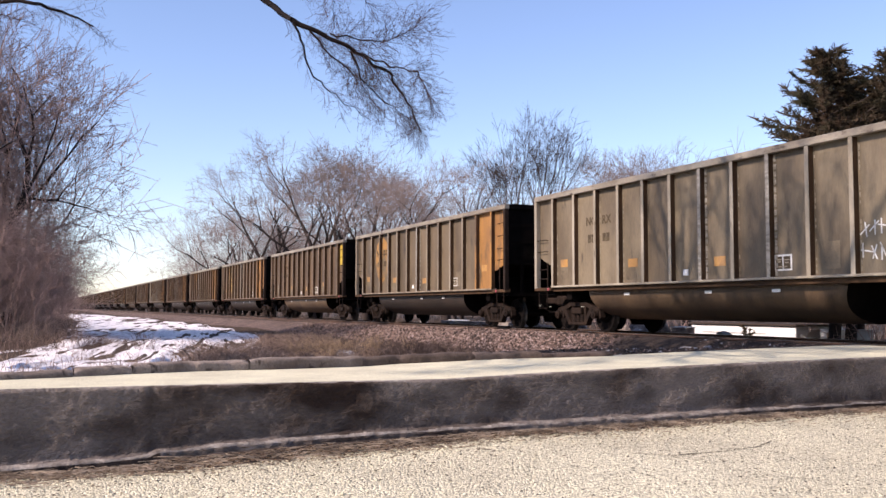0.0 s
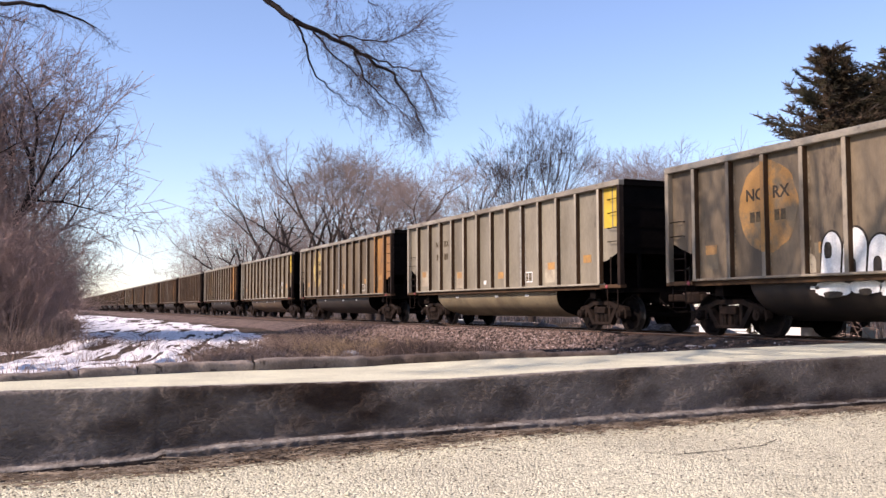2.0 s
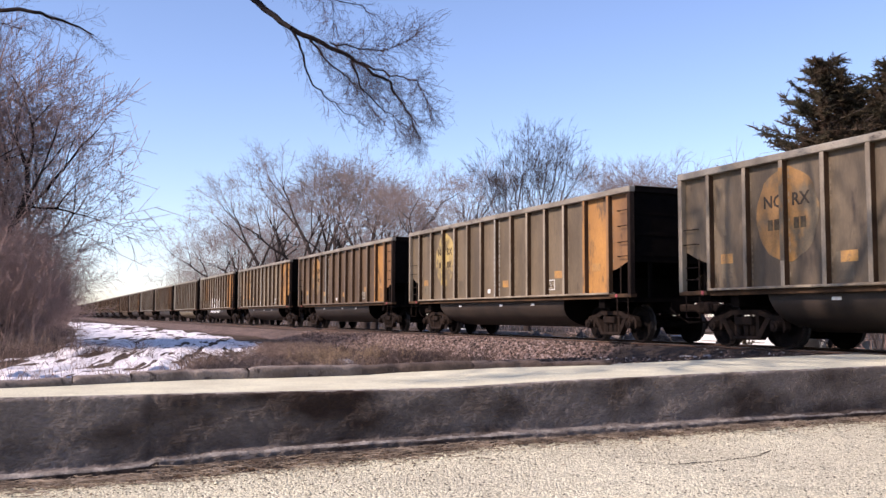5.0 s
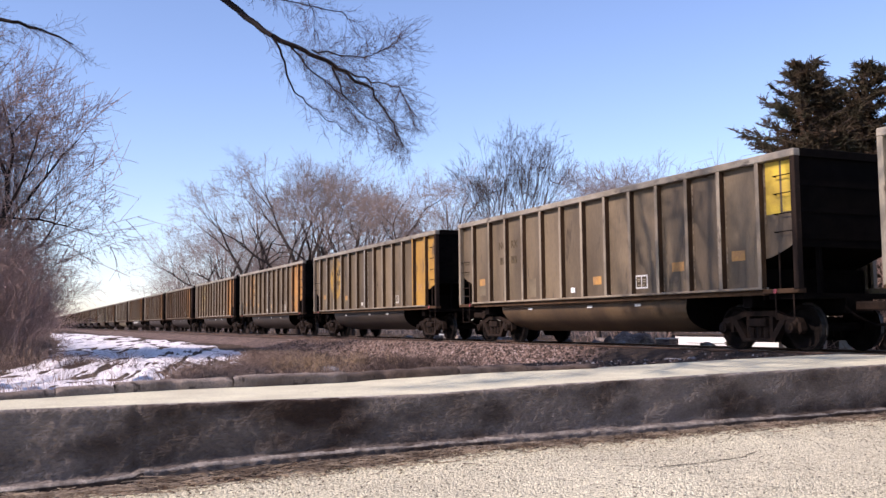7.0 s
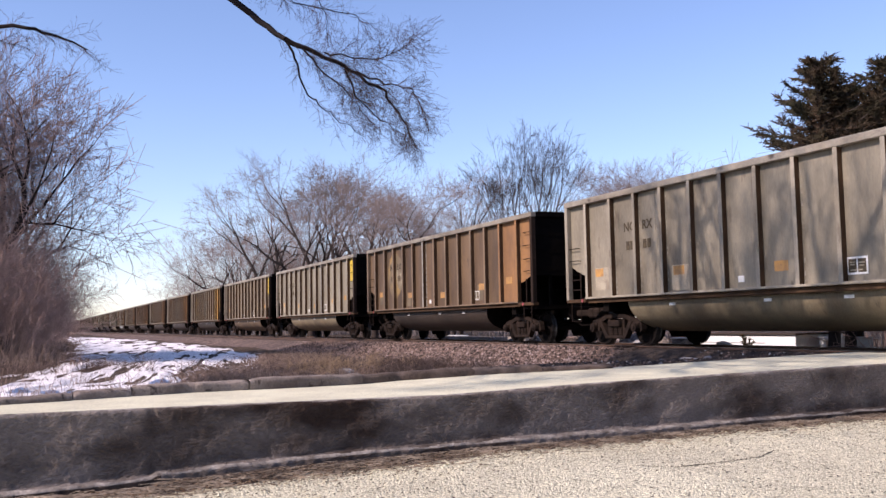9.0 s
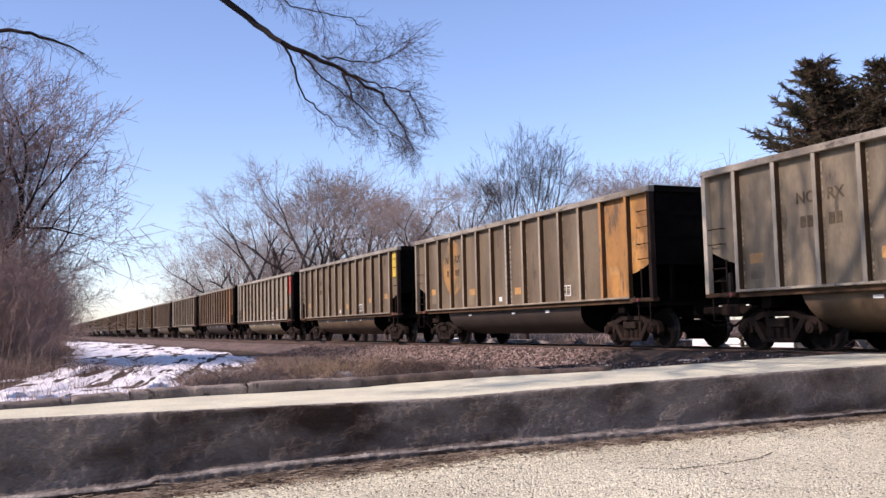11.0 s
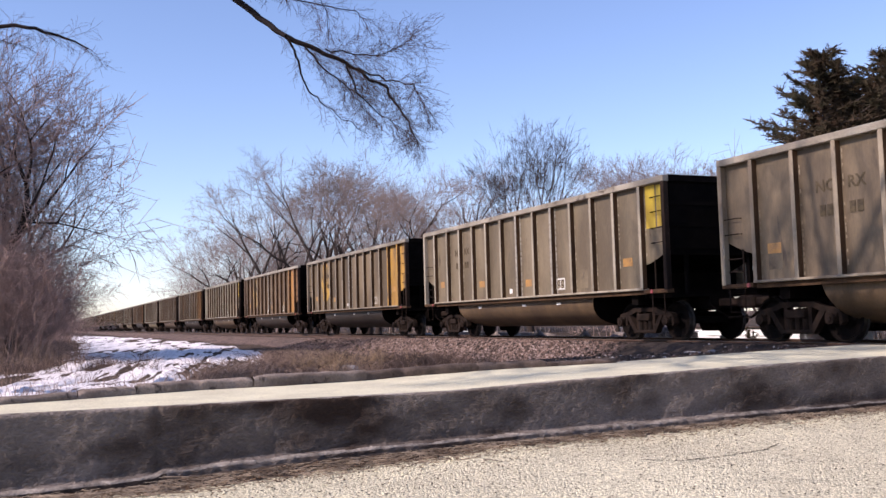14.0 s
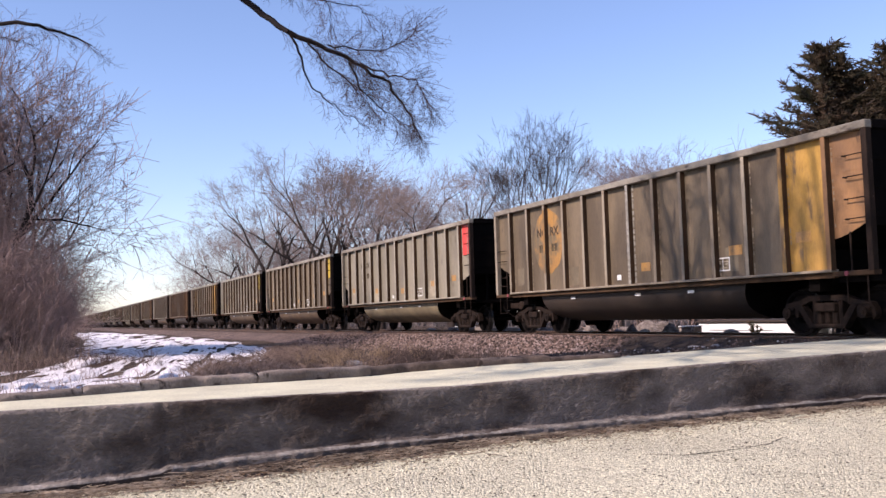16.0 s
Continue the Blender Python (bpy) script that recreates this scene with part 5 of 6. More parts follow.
# ---- big tree beside the lot, its low limbs hanging over the road edge ----
def hanging_tree():
    rng = random.Random(77)
    tree = tagged(new("overhanging_tree"), "tall bare tree with low limbs drooping over the pavement", "tree")
    base = Vector((-4.4, 14.2, -0.3))
    thick, thin = [], []
    rows = limb(rng, base, Vector((0.02, 0.0, 1)), 8.5, 0.36, 0.24, 6, 0.04, 0.0)
    for (a, _, ra), (b, _, rb) in zip(rows, rows[1:]):
        thick.append((*a, *b, ra, rb))
    top = rows[-1][0]
    for k in range(7):
        a, tilt = k * math.tau / 7 + rng.uniform(-0.3, 0.3), radians(rng.uniform(8, 42))
        branch_out(rng, thick, thin, top - Vector((0, 0, rng.uniform(0, 1.2))), Vector((math.sin(tilt) * math.cos(a), math.sin(tilt) * math.sin(a), math.cos(tilt))),
                   8.0 * rng.uniform(0.85, 1.15), 0.14, 0, (7, 5, 4), 0.03)

    for way, ln in (((-0.1, -0.42, 0.9), 11.0), ((-0.2, -0.5, 0.85), 10.0)):  # the high limbs that shade the passing train
        branch_out(rng, thick, thin, top - Vector((0, 0, 0.6)), Vector(way).normalized(), ln, 0.2, 0, (7, 5, 2), 0.01)

    def hang(points, radius, twigs, seed, taper=0.8):
        """A limb along given turns, set with fine drooping shoots."""
        r = random.Random(seed)
        pts = [Vector(p) for p in points]
        line = []
        for a, b in zip(pts, pts[1:]):
            for i in range(4):
                line.append(a.lerp(b, i / 4) + min(1, len(line)) * Vector((r.gauss(0, 0.012), r.gauss(0, 0.012), r.gauss(0, 0.012))))
        line.append(pts[-1])
        n = len(line) - 1
        for i in range(n):
            f0, f1 = radius * (1 - taper * i / n), radius * (1 - taper * (i + 1) / n)
            thick.append((*line[i], *line[i + 1], f0, f1))
        for _ in range(int(twigs * 1.45)):
            t = r.random() ** 0.8
            i = min(int(t * n), n - 1)
            p, d = line[i].lerp(line[i + 1], r.random()), (line[i + 1] - line[i]).normalized()
            w = (side_way(r, d, 12, 60) + Vector((0, 0, -0.18))).normalized()
            branch_out(r, thick, thin, p, w, r.uniform(0.2, 0.5), 0.0028, 0, (8,), -0.03, (16, 55), 0.26, 4, 0.0016)
        return line
    # main drooping limb and its forks
    hang([(-4.3, 14.2, 7.2), (-1.0, 13.4, 7.0), (1.2, 12.8, 6.0), (2.62, 12.2, 4.82), (2.95, 11.67, 4.36)], 0.078, 3, 1, 0.55)
    main = [(2.95, 11.67, 4.36), (3.38, 11.61, 4.20), (3.80, 11.53, 4.00), (4.20, 11.37, 3.71), (4.42, 11.27, 3.35), (4.61, 11.28, 2.94)]
    hang(main, 0.036, 80, 2)
    hang([(2.96, 11.67, 4.34), (3.09, 11.63, 4.03), (3.21, 11.68, 3.72), (3.36, 11.59, 3.50), (3.57, 11.56, 3.38), (3.97, 11.49, 3.10)], 0.017, 12, 3)
    hang([(3.17, 11.65, 4.26), (3.47, 11.75, 3.99), (3.76, 11.81, 3.85), (3.99, 11.90, 3.62), (4.21, 11.88, 3.37)], 0.014, 52, 4)
    hang([(3.45, 11.58, 4.21), (3.75, 11.20, 4.07), (4.06, 11.00, 4.02), (4.34, 10.71, 4.23)], 0.012, 56, 5)
    hang([(3.86, 11.52, 3.98), (4.26, 11.53, 3.85), (4.64, 11.50, 3.81), (4.82, 11.51, 3.50)], 0.015, 50, 6)
    hang([(3.72, 11.56, 4.00), (3.86, 11.51, 3.64), (4.13, 11.38, 3.33), (4.49, 11.30, 3.09)], 0.014, 40, 7)
    hang([(1.2, 12.8, 6.0), (2.6, 12.0, 5.75), (3.34, 11.63, 5.12), (3.46, 11.62, 4.75), (3.53, 11.72, 4.38)], 0.012, 22, 8)
    hang([(-1.0, 13.4, 7.0), (1.5, 12.5, 6.4), (2.69, 12.05, 5.32), (3.11, 11.87, 4.94), (3.88, 11.59, 4.76), (4.04, 11.58, 4.65)], 0.016, 36, 9)
    # a second limb, higher and nearer the trunk
    hang([(-4.3, 14.2, 6.6), (-1.80, 13.22, 4.89), (-0.89, 13.01, 4.52), (-0.11, 12.63, 4.47), (0.23, 12.65, 4.40), (0.60, 12.68, 4.26)], 0.045, 26, 10)
    hang([(-0.89, 13.01, 4.52), (-0.63, 13.05, 4.42), (-0.24, 12.99, 4.31)], 0.016, 14, 11)
    link("trunk", tubes("overhanging trunk", thick, 6), M["bark_dark"], tree)
    link("crown", tubes("overhanging crown", [s[:6] + (max(s[6], 0.0017), max(s[7], 0.001)) for s in thin], 3), M["twig_dark"], tree)


M["bark_dark"] = mat("dark_bark", (0.018, 0.013, 0.012), (0.010, 0.008, 0.0075), 2.0, 0.9, 0, 0.5, 25, (1, 1, 0.3))
hanging_tree()
for x, y, h, kd, wd in ((-9.0, 13.2, 21.0, 5, 0.95), (-9.6, 10.8, 24.0, 7, 0.38)):  # tall trees beside the lot, which shade the passing train
    bare_tree(kd, x, y, -0.3, h, rt.uniform(0, 360), "tall bare tree beside the lot shading the train", "trees beside the lot", M["twig_dark"], wd)


# ---- low dark shrub in front of the white shed ----
def low_shrub(x, y, z):
    rng = random.Random(19)
    ob = tagged(new("low_shrub"), "small dark evergreen shrub before the white shed", "shrub")
    wood, green = [], []
    for _ in range(6):
        rows = limb(rng, Vector((rng.uniform(-0.05, 0.05), rng.uniform(-0.05, 0.05), 0)), Vector((rng.gauss(0, 0.3), rng.gauss(0, 0.3), 1)).normalized(), rng.uniform(0.45, 0.72), 0.012, 0.004, 5, 0.15, 0.0)
        for (a, d, ra), (b, _, rb) in zip(rows, rows[1:]):
            wood.append((*a, *b, ra, rb))
            for _ in range(9):
                q = a.lerp(b, rng.random())
                if q.z > 0.22:
                    w = side_way(rng, d, 30, 100)
                    green.append((*q, *(q + w * rng.uniform(0.06, 0.16)), 0.02, 0.006))
    link("stems", tubes("shrub stems", wood, 5), M["bark"], ob)
    link("foliage", tubes("shrub foliage", green, 3), M["needle"], ob)
    ob.matrix_basis = pose(x, y, z)


low_shrub(21.45, 24.2, -0.58)


# ---- low white outbuilding beyond the track ----
def outbuilding():
    g = tagged(new("storage_shed"), "low white-boarded storage shed with a dark flat lid", "shed")
    x, y0, y1, z0, z1 = 22.0, 22.6, 27.65, -0.62, 0.06
    part("wall", box(bmesh.new(), x + 0.03, x + 2.0, y0, y1, z0, z1), M["siding"], g)
    board = mesh_of("board", box(bmesh.new(), -0.015, 0.015, y0 - 0.02, y1 + 0.02, 0, 0.2, 0.004))
    for i in range(3):
        link("board", board, M["siding"], g).matrix_basis = pose(x + 0.012, 0, z0 + 0.02 + i * 0.206, 0, -2, 0)
    part("lid", box(bmesh.new(), x - 0.08, x + 2.1, y0 - 0.1, y1 + 0.1, z1, z1 + 0.06, 0.01), M["tie"], g, "dark flat lid")
    part("trim", box(bmesh.new(), x - 0.045, x - 0.01, y0 + 1.3, y1 - 0.6, -0.2, -0.185, 0.004), M["shed"], g, "grey horizontal trim")
    s = tagged(new("wood_crate"), "pale grey boarded crate beside the white shed", "crate")
    part("body", box(bmesh.new(), x + 0.8, x + 2.0, 21.4, 22.4, z0, -0.02, 0.01), M["shed"], s)
    part("hatch", box(bmesh.new(), x + 0.77, x + 0.8, 21.65, 22.1, z0 + 0.1, -0.12, 0.01), M["kerb"], s)


M["shed"] = mat("pale_grey_boards", (0.55, 0.54, 0.52), (0.48, 0.47, 0.45), 1.0, 0.7, 0, 0.1, 40)
outbuilding()


# ---- weeds and grass ----
def blades(name, spots, seed, material, label, tall=(0.15, 0.45), per=14, lean=0.35, r=0.004, spread=0.18):
    """Dry stalks in tufts."""
    rng = np.random.RandomState(seed)
    rows = []
    for x, y in spots:
        z = float(max(ground_z(np.array(x), np.array(y)), bank(np.array(x), np.array(y))[2] if x > TRACK_X - 5.2 else -9)) - 0.03
        k = rng.uniform(0.6, 1.3)
        for _ in range(per):
            px, py = x + rng.normal(0, spread), y + rng.normal(0, spread)
            h = rng.uniform(*tall) * k
            dx, dy = rng.normal(0, lean, 2)
            m = (px + dx * h * 0.35, py + dy * h * 0.35, z + h * 0.6)
            e = (px + dx * h, py + dy * h, z + h * rng.uniform(0.75, 1.0))
            rows.append((px, py, z, *m, r, r * 0.8))
            rows.append((*m, *e, r * 0.8, r * 0.3))
    return link(name, tubes(name, rows, 3), material, None, label, "stuff")


rw = random.Random(21)
verge = []
while len(verge) < 300:  # between the snow and the foot of the bank
    y = 12.5 + 30 * rw.random() ** 1.4
    edge = float(np.interp(y, (12, 17, 20, 25, 33, 42), (2.0, 2.6, 3.9, 5.5, 7.7, 8.9)))
    if wave(edge * 3, y, 88, 3.0) > 0.15:
        verge.append((edge + rw.expovariate(1.1), y))
open_ground = lambda spots: [(x, y) for x, y in spots if math.hypot(x - 6.05, y - 18.9) > 0.95]  # bare earth round the lump of old snow
verge = open_ground([(x, y) for x, y in verge if x < 10.8])
blades("dry_weeds", verge, 1, M["weed"], "tan dead weeds along the foot of the bank", (0.07, 0.33), 26, 0.75, 0.005, 0.2)
clumps = []
for cx, cy, n, sp in ((3.2, 16.6, 9, 0.5), (4.3, 18.8, 16, 0.7), (5.1, 18.6, 12, 0.6), (6.0, 20.2, 10, 0.8), (6.8, 24.5, 10, 0.9), (8.7, 21.6, 9, 0.5), (9.4, 23.5, 8, 0.6), (7.6, 29.0, 10, 1.0), (7.4, 17.5, 6, 0.5), (2.0, 31.0, 8, 0.9), (0.6, 27.5, 12, 1.0), (-0.6, 26.0, 12, 1.0)):
    clumps += [(cx + rw.gauss(0, sp), cy + rw.gauss(0, sp * 1.3)) for _ in range(n)]
clumps = open_ground(clumps)
blades("dark_weeds", clumps, 4, M["weed_dark"], "clumps of dark tangled dead weeds beside the snow", (0.1, 0.42), 34, 0.9, 0.006, 0.22)
blades("pale_stalks", clumps[::2], 5, M["weed"], "pale dry stalks among the dark weeds", (0.2, 0.55), 7, 0.5, 0.005, 0.25)
rc = random.Random(5)
tan_tufts = [(5.2 + rc.gauss(0, 0.28), 18.4 + rc.gauss(0, 0.3)) for _ in range(9)] + [(6.9 + rc.gauss(0, 0.5), 20.0 + rc.gauss(0, 0.5)) for _ in range(5)]
blades("tall_grass", tan_tufts, 6, M["straw"], "upright tuft of tall tan dead grass", (0.3, 0.55), 42, 0.3, 0.005, 0.12)
by_bank = [(cx + rc.gauss(0, 0.5), cy + rc.gauss(0, 0.6)) for cx, cy in ((4.5, 18.2), (6.6, 18.6), (8.0, 20.3), (8.9, 22.6)) for _ in range(13)]
blades("bank_weeds", open_ground(by_bank), 7, M["weed_dark"], "dark tangled dead weeds at the foot of the bank", (0.1, 0.36), 34, 0.9, 0.006, 0.22)
blades("snow_stubble", [(rw.uniform(-2.5, 5.0), 10.6 + 22 * rw.random() ** 1.3) for _ in range(210)] + [(rw.uniform(-2.5, 3.4), rw.uniform(10.3, 13.5)) for _ in range(110)], 2, M["weed"], "dry stalks standing in the snow", (0.1, 0.34), 5, 0.3, 0.0035, 0.12)
blades("brush_skirt", [(0.0475 * y - 1.7 + rw.uniform(-4.5, 1.3), y) for y in [31 + 50 * rw.random() ** 2 for _ in range(260)]], 3, M["weed"], "dead grass at the foot of the brush", (0.25, 0.8), 14, 0.4, 0.007, 0.35)


# ---- litter along the foot of the wall ----
def drift_at(x, y):
    """Height of the soil banked against the foot of the wall."""
    d = np.clip(1 - (along(x, FACE) - 0.085 - y) / 0.45, 0, 1)
    return lot_at(x, y) + np.maximum(along(x, LIP_Z) - 0.09 - lot_at(x, y), 0.0) * d ** 1.8


def litter():
    rng = np.random.RandomState(9)
    rows = []
    for _ in range(5200):
        x = rng.uniform(-2.5, 12.0)
        d = 0.12 + abs(rng.normal(0, 0.21)) + (0.35 * rng.random() if rng.random() < 0.12 else 0)
        y = float(along(x, FACE)) - d
        a = rng.normal(0.1, 0.5) + (math.pi if rng.random() < 0.5 else 0)
        ln = rng.uniform(0.02, 0.1) if rng.random() < 0.8 else rng.uniform(0.1, 0.3)
        z = float(drift_at(x, y)) + rng.uniform(0.008, 0.035)
        r = rng.uniform(0.0015, 0.0055)
        rows.append((x, y, z, x + math.cos(a) * ln, y + math.sin(a) * ln * 0.6, z + rng.normal(0, 0.008), r, r * 0.6))
    link("twig_litter", tubes("twig_litter", rows, 3), M["litter_light"], None, "dry twigs and pine needles along the wall foot", "stuff")
    V, F = [], []
    for i in range(5200):
        x = rng.uniform(-2.5, 12.0)
        y = float(along(x, FACE)) - 0.11 - abs(rng.normal(0, 0.22)) - (rng.uniform(0, 0.8) if rng.random() < 0.1 else 0)
        s, a = rng.uniform(0.008, 0.028), rng.uniform(0, math.tau)
        q = [(math.cos(a + k) * s * w, math.sin(a + k) * s * w, h) for k, w, h in ((0, 1, 0), (1.6, 0.5, 0.006), (3.14, 1, 0.003), (4.7, 0.5, 0.008))]
        z = float(drift_at(x, y)) + rng.uniform(0.006, 0.022)
        V += [(x + p[0], y + p[1], z + p[2]) for p in q]
        F.append([i * 4, i * 4 + 1, i * 4 + 2, i * 4 + 3])
    link("leaf_litter", raw_mesh("leaf_litter", V, F), M["litter"], None, "brown dead leaf scraps along the wall foot", "stuff")
    xs = np.arange(-6, 12.4, 0.05)

    def soil(x, v):
        y0 = along(x, FACE) - 0.07
        wide = 0.26 + 0.11 * wave(x, x * 0, 91, 1.3) + 0.09 * wave(x, x * 0, 92, 0.22)
        y = y0 - wide * v
        return x, y, drift_at(x, y) + 0.012 * (1 - v) * (1 + 0.7 * wave(x, v, 93, 0.2)) - 0.008 * v + 0.004
    link("soil_drift", grid_mesh("soil_drift", xs, np.linspace(0, 1, 15), soil), M["soil"], None, "dark damp soil drifted against the wall foot", "structure")


M["litter_light"] = mat("dry_twig_litter", (0.42, 0.33, 0.24), (0.12, 0.088, 0.064), 3.0, 0.95, 0, 0, 30)
litter()


def lot_grit():
    rng = np.random.RandomState(14)
    n = 5200
    x = rng.uniform(-1.5, 9.5, n)
    y = along(x, FACE) - 0.1 - np.abs(rng.normal(0, 1.3, n)) * (0.35 + 0.65 * (x < 2.5))
    s = rng.uniform(0.003, 0.011, n) * (1 + (rng.random(n) < 0.03) * 1.2)
    base = np.array([(1, 0, 0), (-1, 0, 0), (0, 1, 0), (0, -1, 0), (0, 0, 0.7), (0, 0, -0.7)])
    tri = np.array([(0, 2, 4), (2, 1, 4), (1, 3, 4), (3, 0, 4), (2, 0, 5), (1, 2, 5), (3, 1, 5), (0, 3, 5)])
    V = base[None] * s[:, None, None] * rng.uniform(0.6, 1.4, (n, 6, 1)) + np.stack([x, y, lot_at(x, y) + s * 0.3], -1)[:, None]
    F = tri[None] + (np.arange(n) * 6)[:, None, None]
    link("grit", raw_mesh("grit", V.reshape(-1, 3), F.reshape(-1, 3)), M["slab"], None, "loose pale grit on the asphalt lot", "stuff")


    n = 6500
    x = rng.uniform(-2, 10.0, n)
    y = along(x, FACE) - 0.2 - rng.uniform(0, 1, n) ** 1.5 * 4.5
    s = rng.uniform(0.003, 0.012, n)
    V = base[None] * s[:, None, None] * rng.uniform(0.6, 1.5, (n, 6, 1)) * np.array([1, 1, 0.5]) + np.stack([x, y, lot_at(x, y) + 0.003], -1)[:, None]
    F = tri[None] + (np.arange(n) * 6)[:, None, None]
    link("dark_grit", raw_mesh("dark_grit", V.reshape(-1, 3), F.reshape(-1, 3)), M["soil"], None, "dark specks of cinder on the asphalt lot", "stuff")


lot_grit()


def crack(points, width, seed):
    """A crack in the asphalt, as a thin ragged dark seam."""
    rng = random.Random(seed)
    V, F = [], []
    pts = []
    for (ax, ay), (bx, by) in zip(points, points[1:]):
        for i in range(10):
            pts.append((ax + (bx - ax) * i / 10 + rng.gauss(0, 0.012), ay + (by - ay) * i / 10 + rng.gauss(0, 0.012)))
    for i, (x, y) in enumerate(pts):
        w = width * rng.uniform(0.3, 1.2) * min(1, i / 3, (len(pts) - 1 - i) / 3 + 0.05)
        V += [(x, y - w, float(lot_at(x, y)) + 0.006), (x, y + w, float(lot_at(x, y)) + 0.006)]
        if i:
            F.append([2 * i - 2, 2 * i, 2 * i + 1, 2 * i - 1])
    link("asphalt_crack", raw_mesh("asphalt_crack", V, F), M["soil"], lot)


crack(((4.75, 7.05), (5.12, 6.72), (5.6, 6.76), (6.2, 6.86), (6.6, 7.12)), 0.012, 1)
crack(((5.12, 6.72), (5.2, 6.3), (5.15, 5.8), (5.6, 5.2)), 0.009, 2)
crack(((7.4, 6.2), (8.2, 6.25), (9.2, 6.2)), 0.01, 3)


# ---- lumps of old snow and rubble near the crossing ----
def lump(name, x, y, size, seed, material, label, z=None):
    r = random.Random(seed)
    bm = bmesh.new()
    bmesh.ops.create_icosphere(bm, subdivisions=3, radius=1.0)
    for v in bm.verts:
        q = noise.noise(v.co * 1.6 + Vector((seed, 0, 0))) * 0.45 + noise.noise(v.co * 4.5 + Vector((0, seed, 0))) * 0.16
        v.co *= 1 + q
        v.co.x *= size[0]
        v.co.y *= size[1]
        v.co.z = v.co.z * size[2]
    ob = link(name, mesh_of(name, bm, True), material, None, label)
    tagged(ob, category="snow lump" if "snow" in name else "rock", group="lumps beside the track")
    if z is None:
        z = float(max(ground_z(np.array(x), np.array(y)), bank(np.array(x), np.array(y))[2]))
    ob.matrix_basis = pose(x, y, z + size[2] * 0.25, 0, 0, r.uniform(0, 360))


for i, (x, y, a) in enumerate(((10.6, 15.8, 0.1), (11.0, 14.5, 0.15), (11.7, 14.8, 0.14), (10.2, 14.4, 0.09), (12.4, 15.1, 0.1), (5.4, 12.5, 0.09), (9.3, 14.2, 0.07), (11.9, 15.9, 0.08))):
    lump("snow_lump", x, y, (a * 2.2, a, a * 0.45), i + 1, M["snow_dirty"] if i else M["snow"], "grey lump of old ploughed snow")
for i, (x, y, a) in enumerate(((6.15, 19.3, 0.18), (16.6, 23.4, 0.2), (16.6, 19.6, 0.2), (16.4, 31.0, 0.2), (16.5, 40.0, 0.22))):
    lump("snow_lump", x, y, (a * 1.2, a, a * 0.8), i + 41, M["snow_dirty"], "dirty lump of old snow beside the rails")


for i, (x, y, a) in enumerate(((20.0, 27.6, 0.6), (21.3, 31.5, 0.4), (19.2, 33.5, 0.35))):
    lump("dirt_mound", x, y, (a * 1.5, a, a * 0.9), i + 61, M["heap"], "grey-brown heap of gravel and dirt beyond the rails")


def gravel_cone(x, y, wide, high, seed):
    """A pointed little pile of loose stone."""
    bm = bmesh.new()
    rings, n = [], 14
    for j in range(7):
        u = j / 7
        rings.append([])
        for k in range(n):
            a = k * math.tau / n
            v = Vector((math.cos(a), math.sin(a), 0)) * wide * (1 - u) ** 0.85
            v *= 1 + 0.35 * noise.noise(v * 5 + Vector((seed * 3.1, j * 0.4, 0)))
            rings[-1].append(bm.verts.new((v.x, v.y, high * u * (1 + 0.12 * noise.noise(v * 9)))))
    tip = bm.verts.new((0.02, 0.0, high))
    for p, q in zip(rings, rings[1:]):
        for k in range(n):
            bm.faces.new((p[k], p[(k + 1) % n], q[(k + 1) % n], q[k]))
    for k in range(n):
        bm.faces.new((rings[-1][k], rings[-1][(k + 1) % n], tip))
    ob = link("stone_mound", mesh_of("stone_mound", bm), M["heap"], None, "small pointed mound of pale crushed stone beside the far rail")
    tagged(ob, category="stone mound", group="stone mounds beyond the rail")
    ob.matrix_basis = pose(x, y, float(bank(np.array(x), np.array(y))[2]) - 0.03)


for i, (y, w, h) in enumerate(((22.4, 0.36, 0.42), (24.3, 0.34, 0.4), (26.8, 0.36, 0.4), (29.8, 0.4, 0.36), (33.4, 0.4, 0.34), (37.5, 0.42, 0.34))):
    gravel_cone(16.75, y, w, h, i)
crate = tagged(new("wooden_block"), "weathered grey timber block beside the gravel heap", "block")
part("block", box(bmesh.new(), -0.3, 0.3, -0.28, 0.28, 0.0, 0.5, 0.03), M["heap"], crate)
part("cap", box(bmesh.new(), -0.32, 0.32, -0.3, 0.3, 0.5, 0.54, 0.01), M["shed"], crate, "pale grey cap board")
crate.matrix_basis = pose(20.7, 26.5, -0.55, 0, 0, 20)


# ---- weathered timbers stacked beyond the track ----
def timber_stack():
    g = tagged(new("timber_stack"), "low stack of weathered grey timbers on the ground", "timber stack")
    me = mesh_of("timber", box(bmesh.new(), -0.11, 0.11, -1.22, 1.22, -0.085, 0.085, 0.012))
    r = random.Random(3)
    for i in range(4):
        for k in range(2):
            for c in range(2):
                ob = link("timber", me, M["shed_grey"], g)
                ob.matrix_basis = pose(0.26 * c + r.uniform(-0.02, 0.02), 39.4 - 42.9 + i * 2.5 + r.uniform(-0.05, 0.05), 0.085 + 0.172 * k, 0, 0, r.uniform(-0.5, 0.5))
    g.matrix_basis = pose(21.0, 42.9, -0.42)
    b = tagged(new("bleached_plank"), "bleached white plank lying on the timber stack", "plank")
    part("plank", box(bmesh.new(), -0.13, 0.13, -1.1, 1.1, 0, 0.05, 0.006), M["siding"], b)
    b.matrix_basis = pose(21.1, 46.2, -0.42 + 0.343)


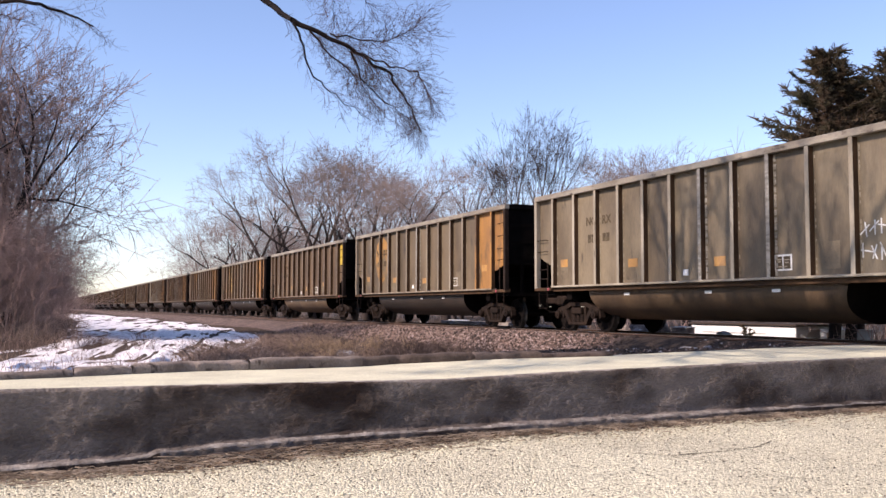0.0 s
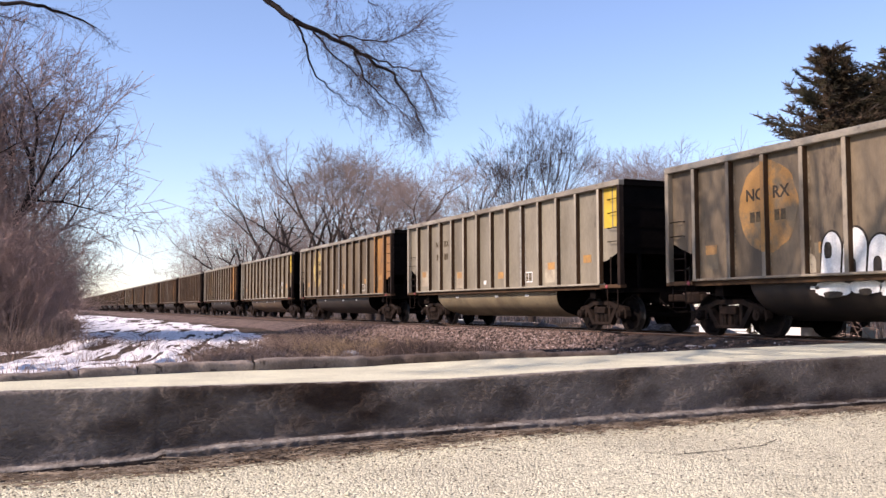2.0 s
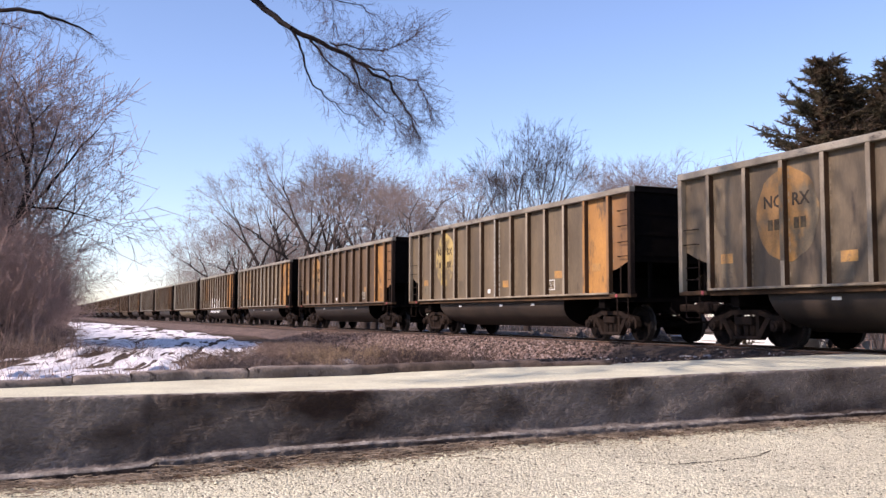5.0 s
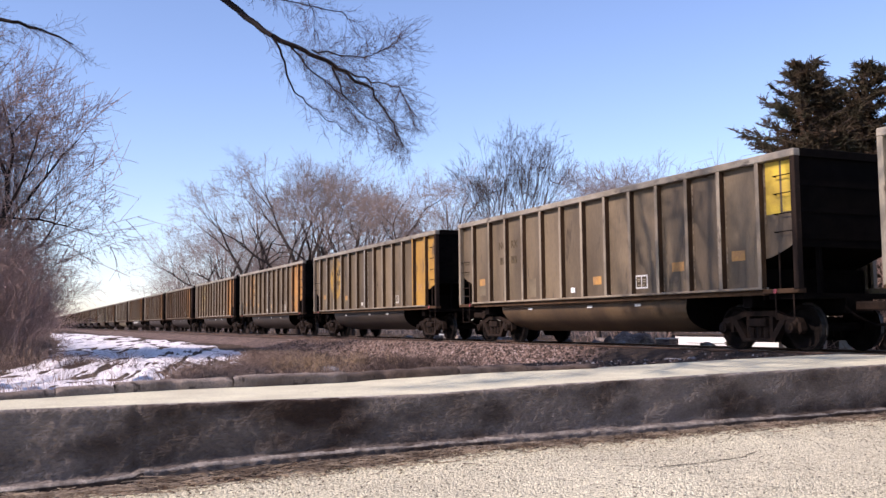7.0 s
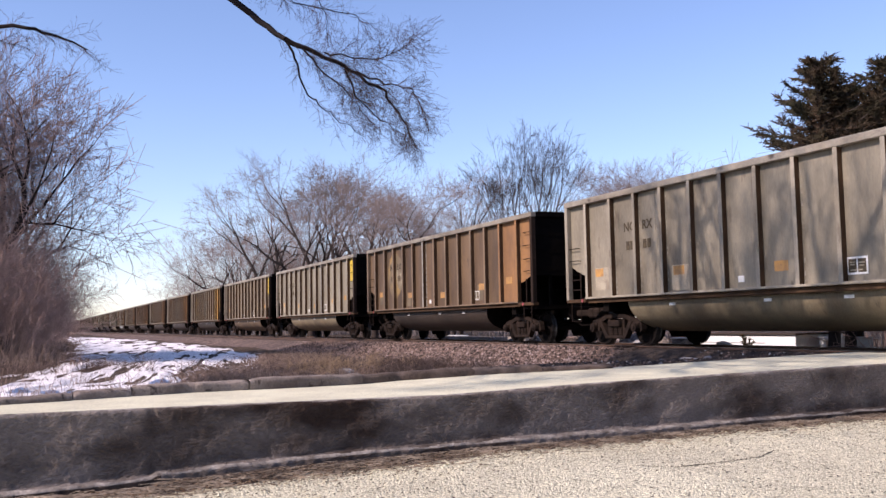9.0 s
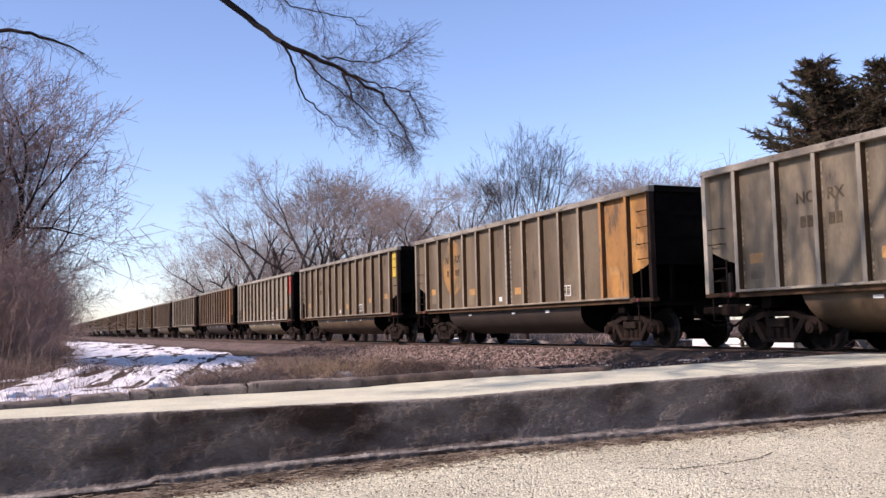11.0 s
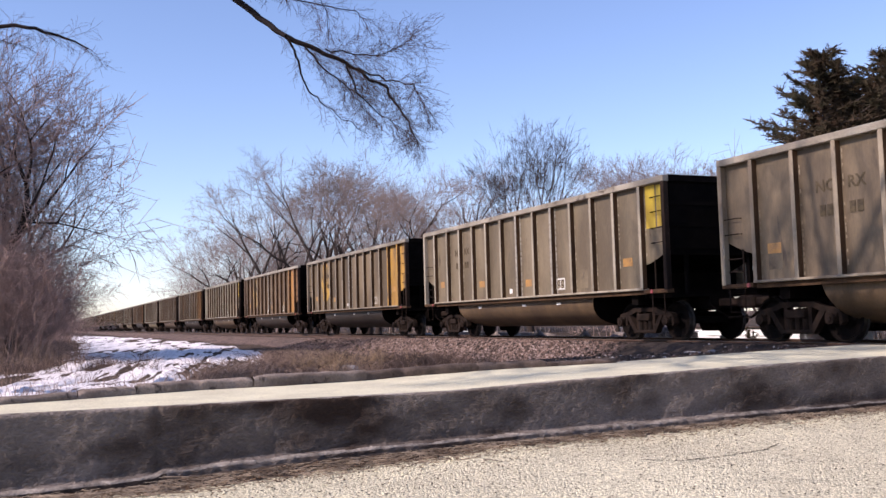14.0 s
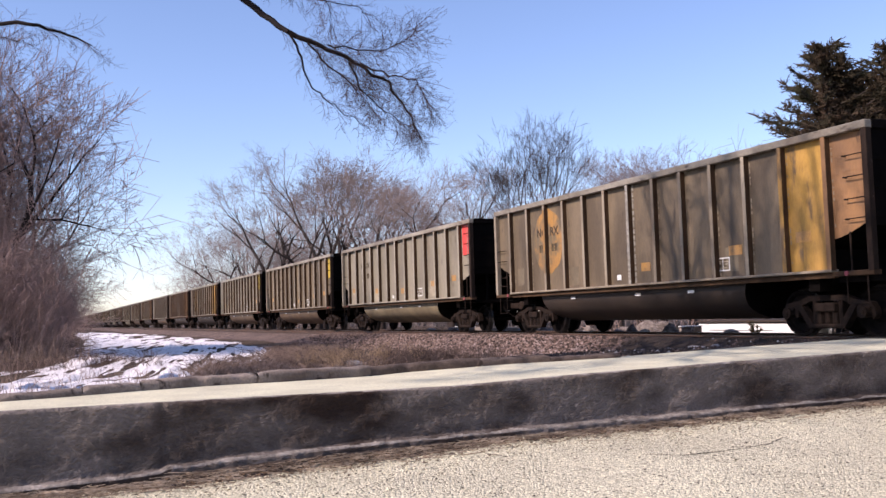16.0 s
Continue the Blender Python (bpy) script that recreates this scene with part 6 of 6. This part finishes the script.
M["shed_grey"] = mat("weathered_timber", (0.30, 0.26, 0.23), (0.17, 0.14, 0.12), 3.0, 0.9, 0, 0.3, 40, (1, 0.15, 1), shift=0.2)
timber_stack()


def rubble():
    """Broken stone and dirt scattered between kerb and rails."""
    rng = np.random.RandomState(33)
    base = np.array([(1, 0, 0), (-1, 0, 0), (0, 1, 0), (0, -1, 0), (0, 0, 0.7), (0, 0, -0.7)])
    tri = np.array([(0, 2, 4), (2, 1, 4), (1, 3, 4), (3, 0, 4), (2, 0, 5), (1, 2, 5), (3, 1, 5), (0, 3, 5)])
    for name, n, lo, hi, material, label in (("rubble", 600, 0.012, 0.04, M["bank"], "broken pinkish stones beside the rails"), ("dark_rubble", 1500, 0.012, 0.05, M["soil"], "dark clods of dirt beside the rails"),
                                             ("snow_crumbs", 160, 0.012, 0.045, M["snow_dirty"], "crumbs of old snow beside the rails")):
        x, v = rng.uniform(4.5, 13.2, n), rng.beta(1.0, 1.6, n)
        y = along(x, FAR) + 0.3 + v * 3.6
        z = np.maximum(np.where(x > TRACK_X - 5.2, bank(x, y)[2], -9), ground_z(x, y)) + np.where(x > 7.2, 0.03, 0.0)
        s = rng.uniform(lo, hi, n)
        V = base[None] * s[:, None, None] * rng.uniform(0.6, 1.4, (n, 6, 1)) + rng.uniform(-0.3, 0.3, (n, 6, 3)) * s[:, None, None] + np.stack([x, y, z], -1)[:, None]
        F = tri[None] + (np.arange(n) * 6)[:, None, None]
        link(name, raw_mesh(name, V.reshape(-1, 3), F.reshape(-1, 3)), material, None, label, "stuff")


rubble()


# ---- what moves ----
def motions():
    for k, car in CARS:
        walk(car, car_rows(k))
    # wheels turn with the ground they cover; the cars that stay far ahead keep theirs still
    turn = [(i / FPS, Matrix.Rotation(-(21.322 * i / FPS + 0.0055 * (i / FPS) ** 2) / 0.48, 4, "X")) for i in range(481)]
    for k, car in CARS:
        if -22 <= k <= 1:
            for w in [o for o in car.children_recursive if o.name.startswith("wheelset")]:
                at = Matrix.Translation(w.matrix_basis.translation)
                walk(w, [(t, at @ m) for t, m in turn])


motions()
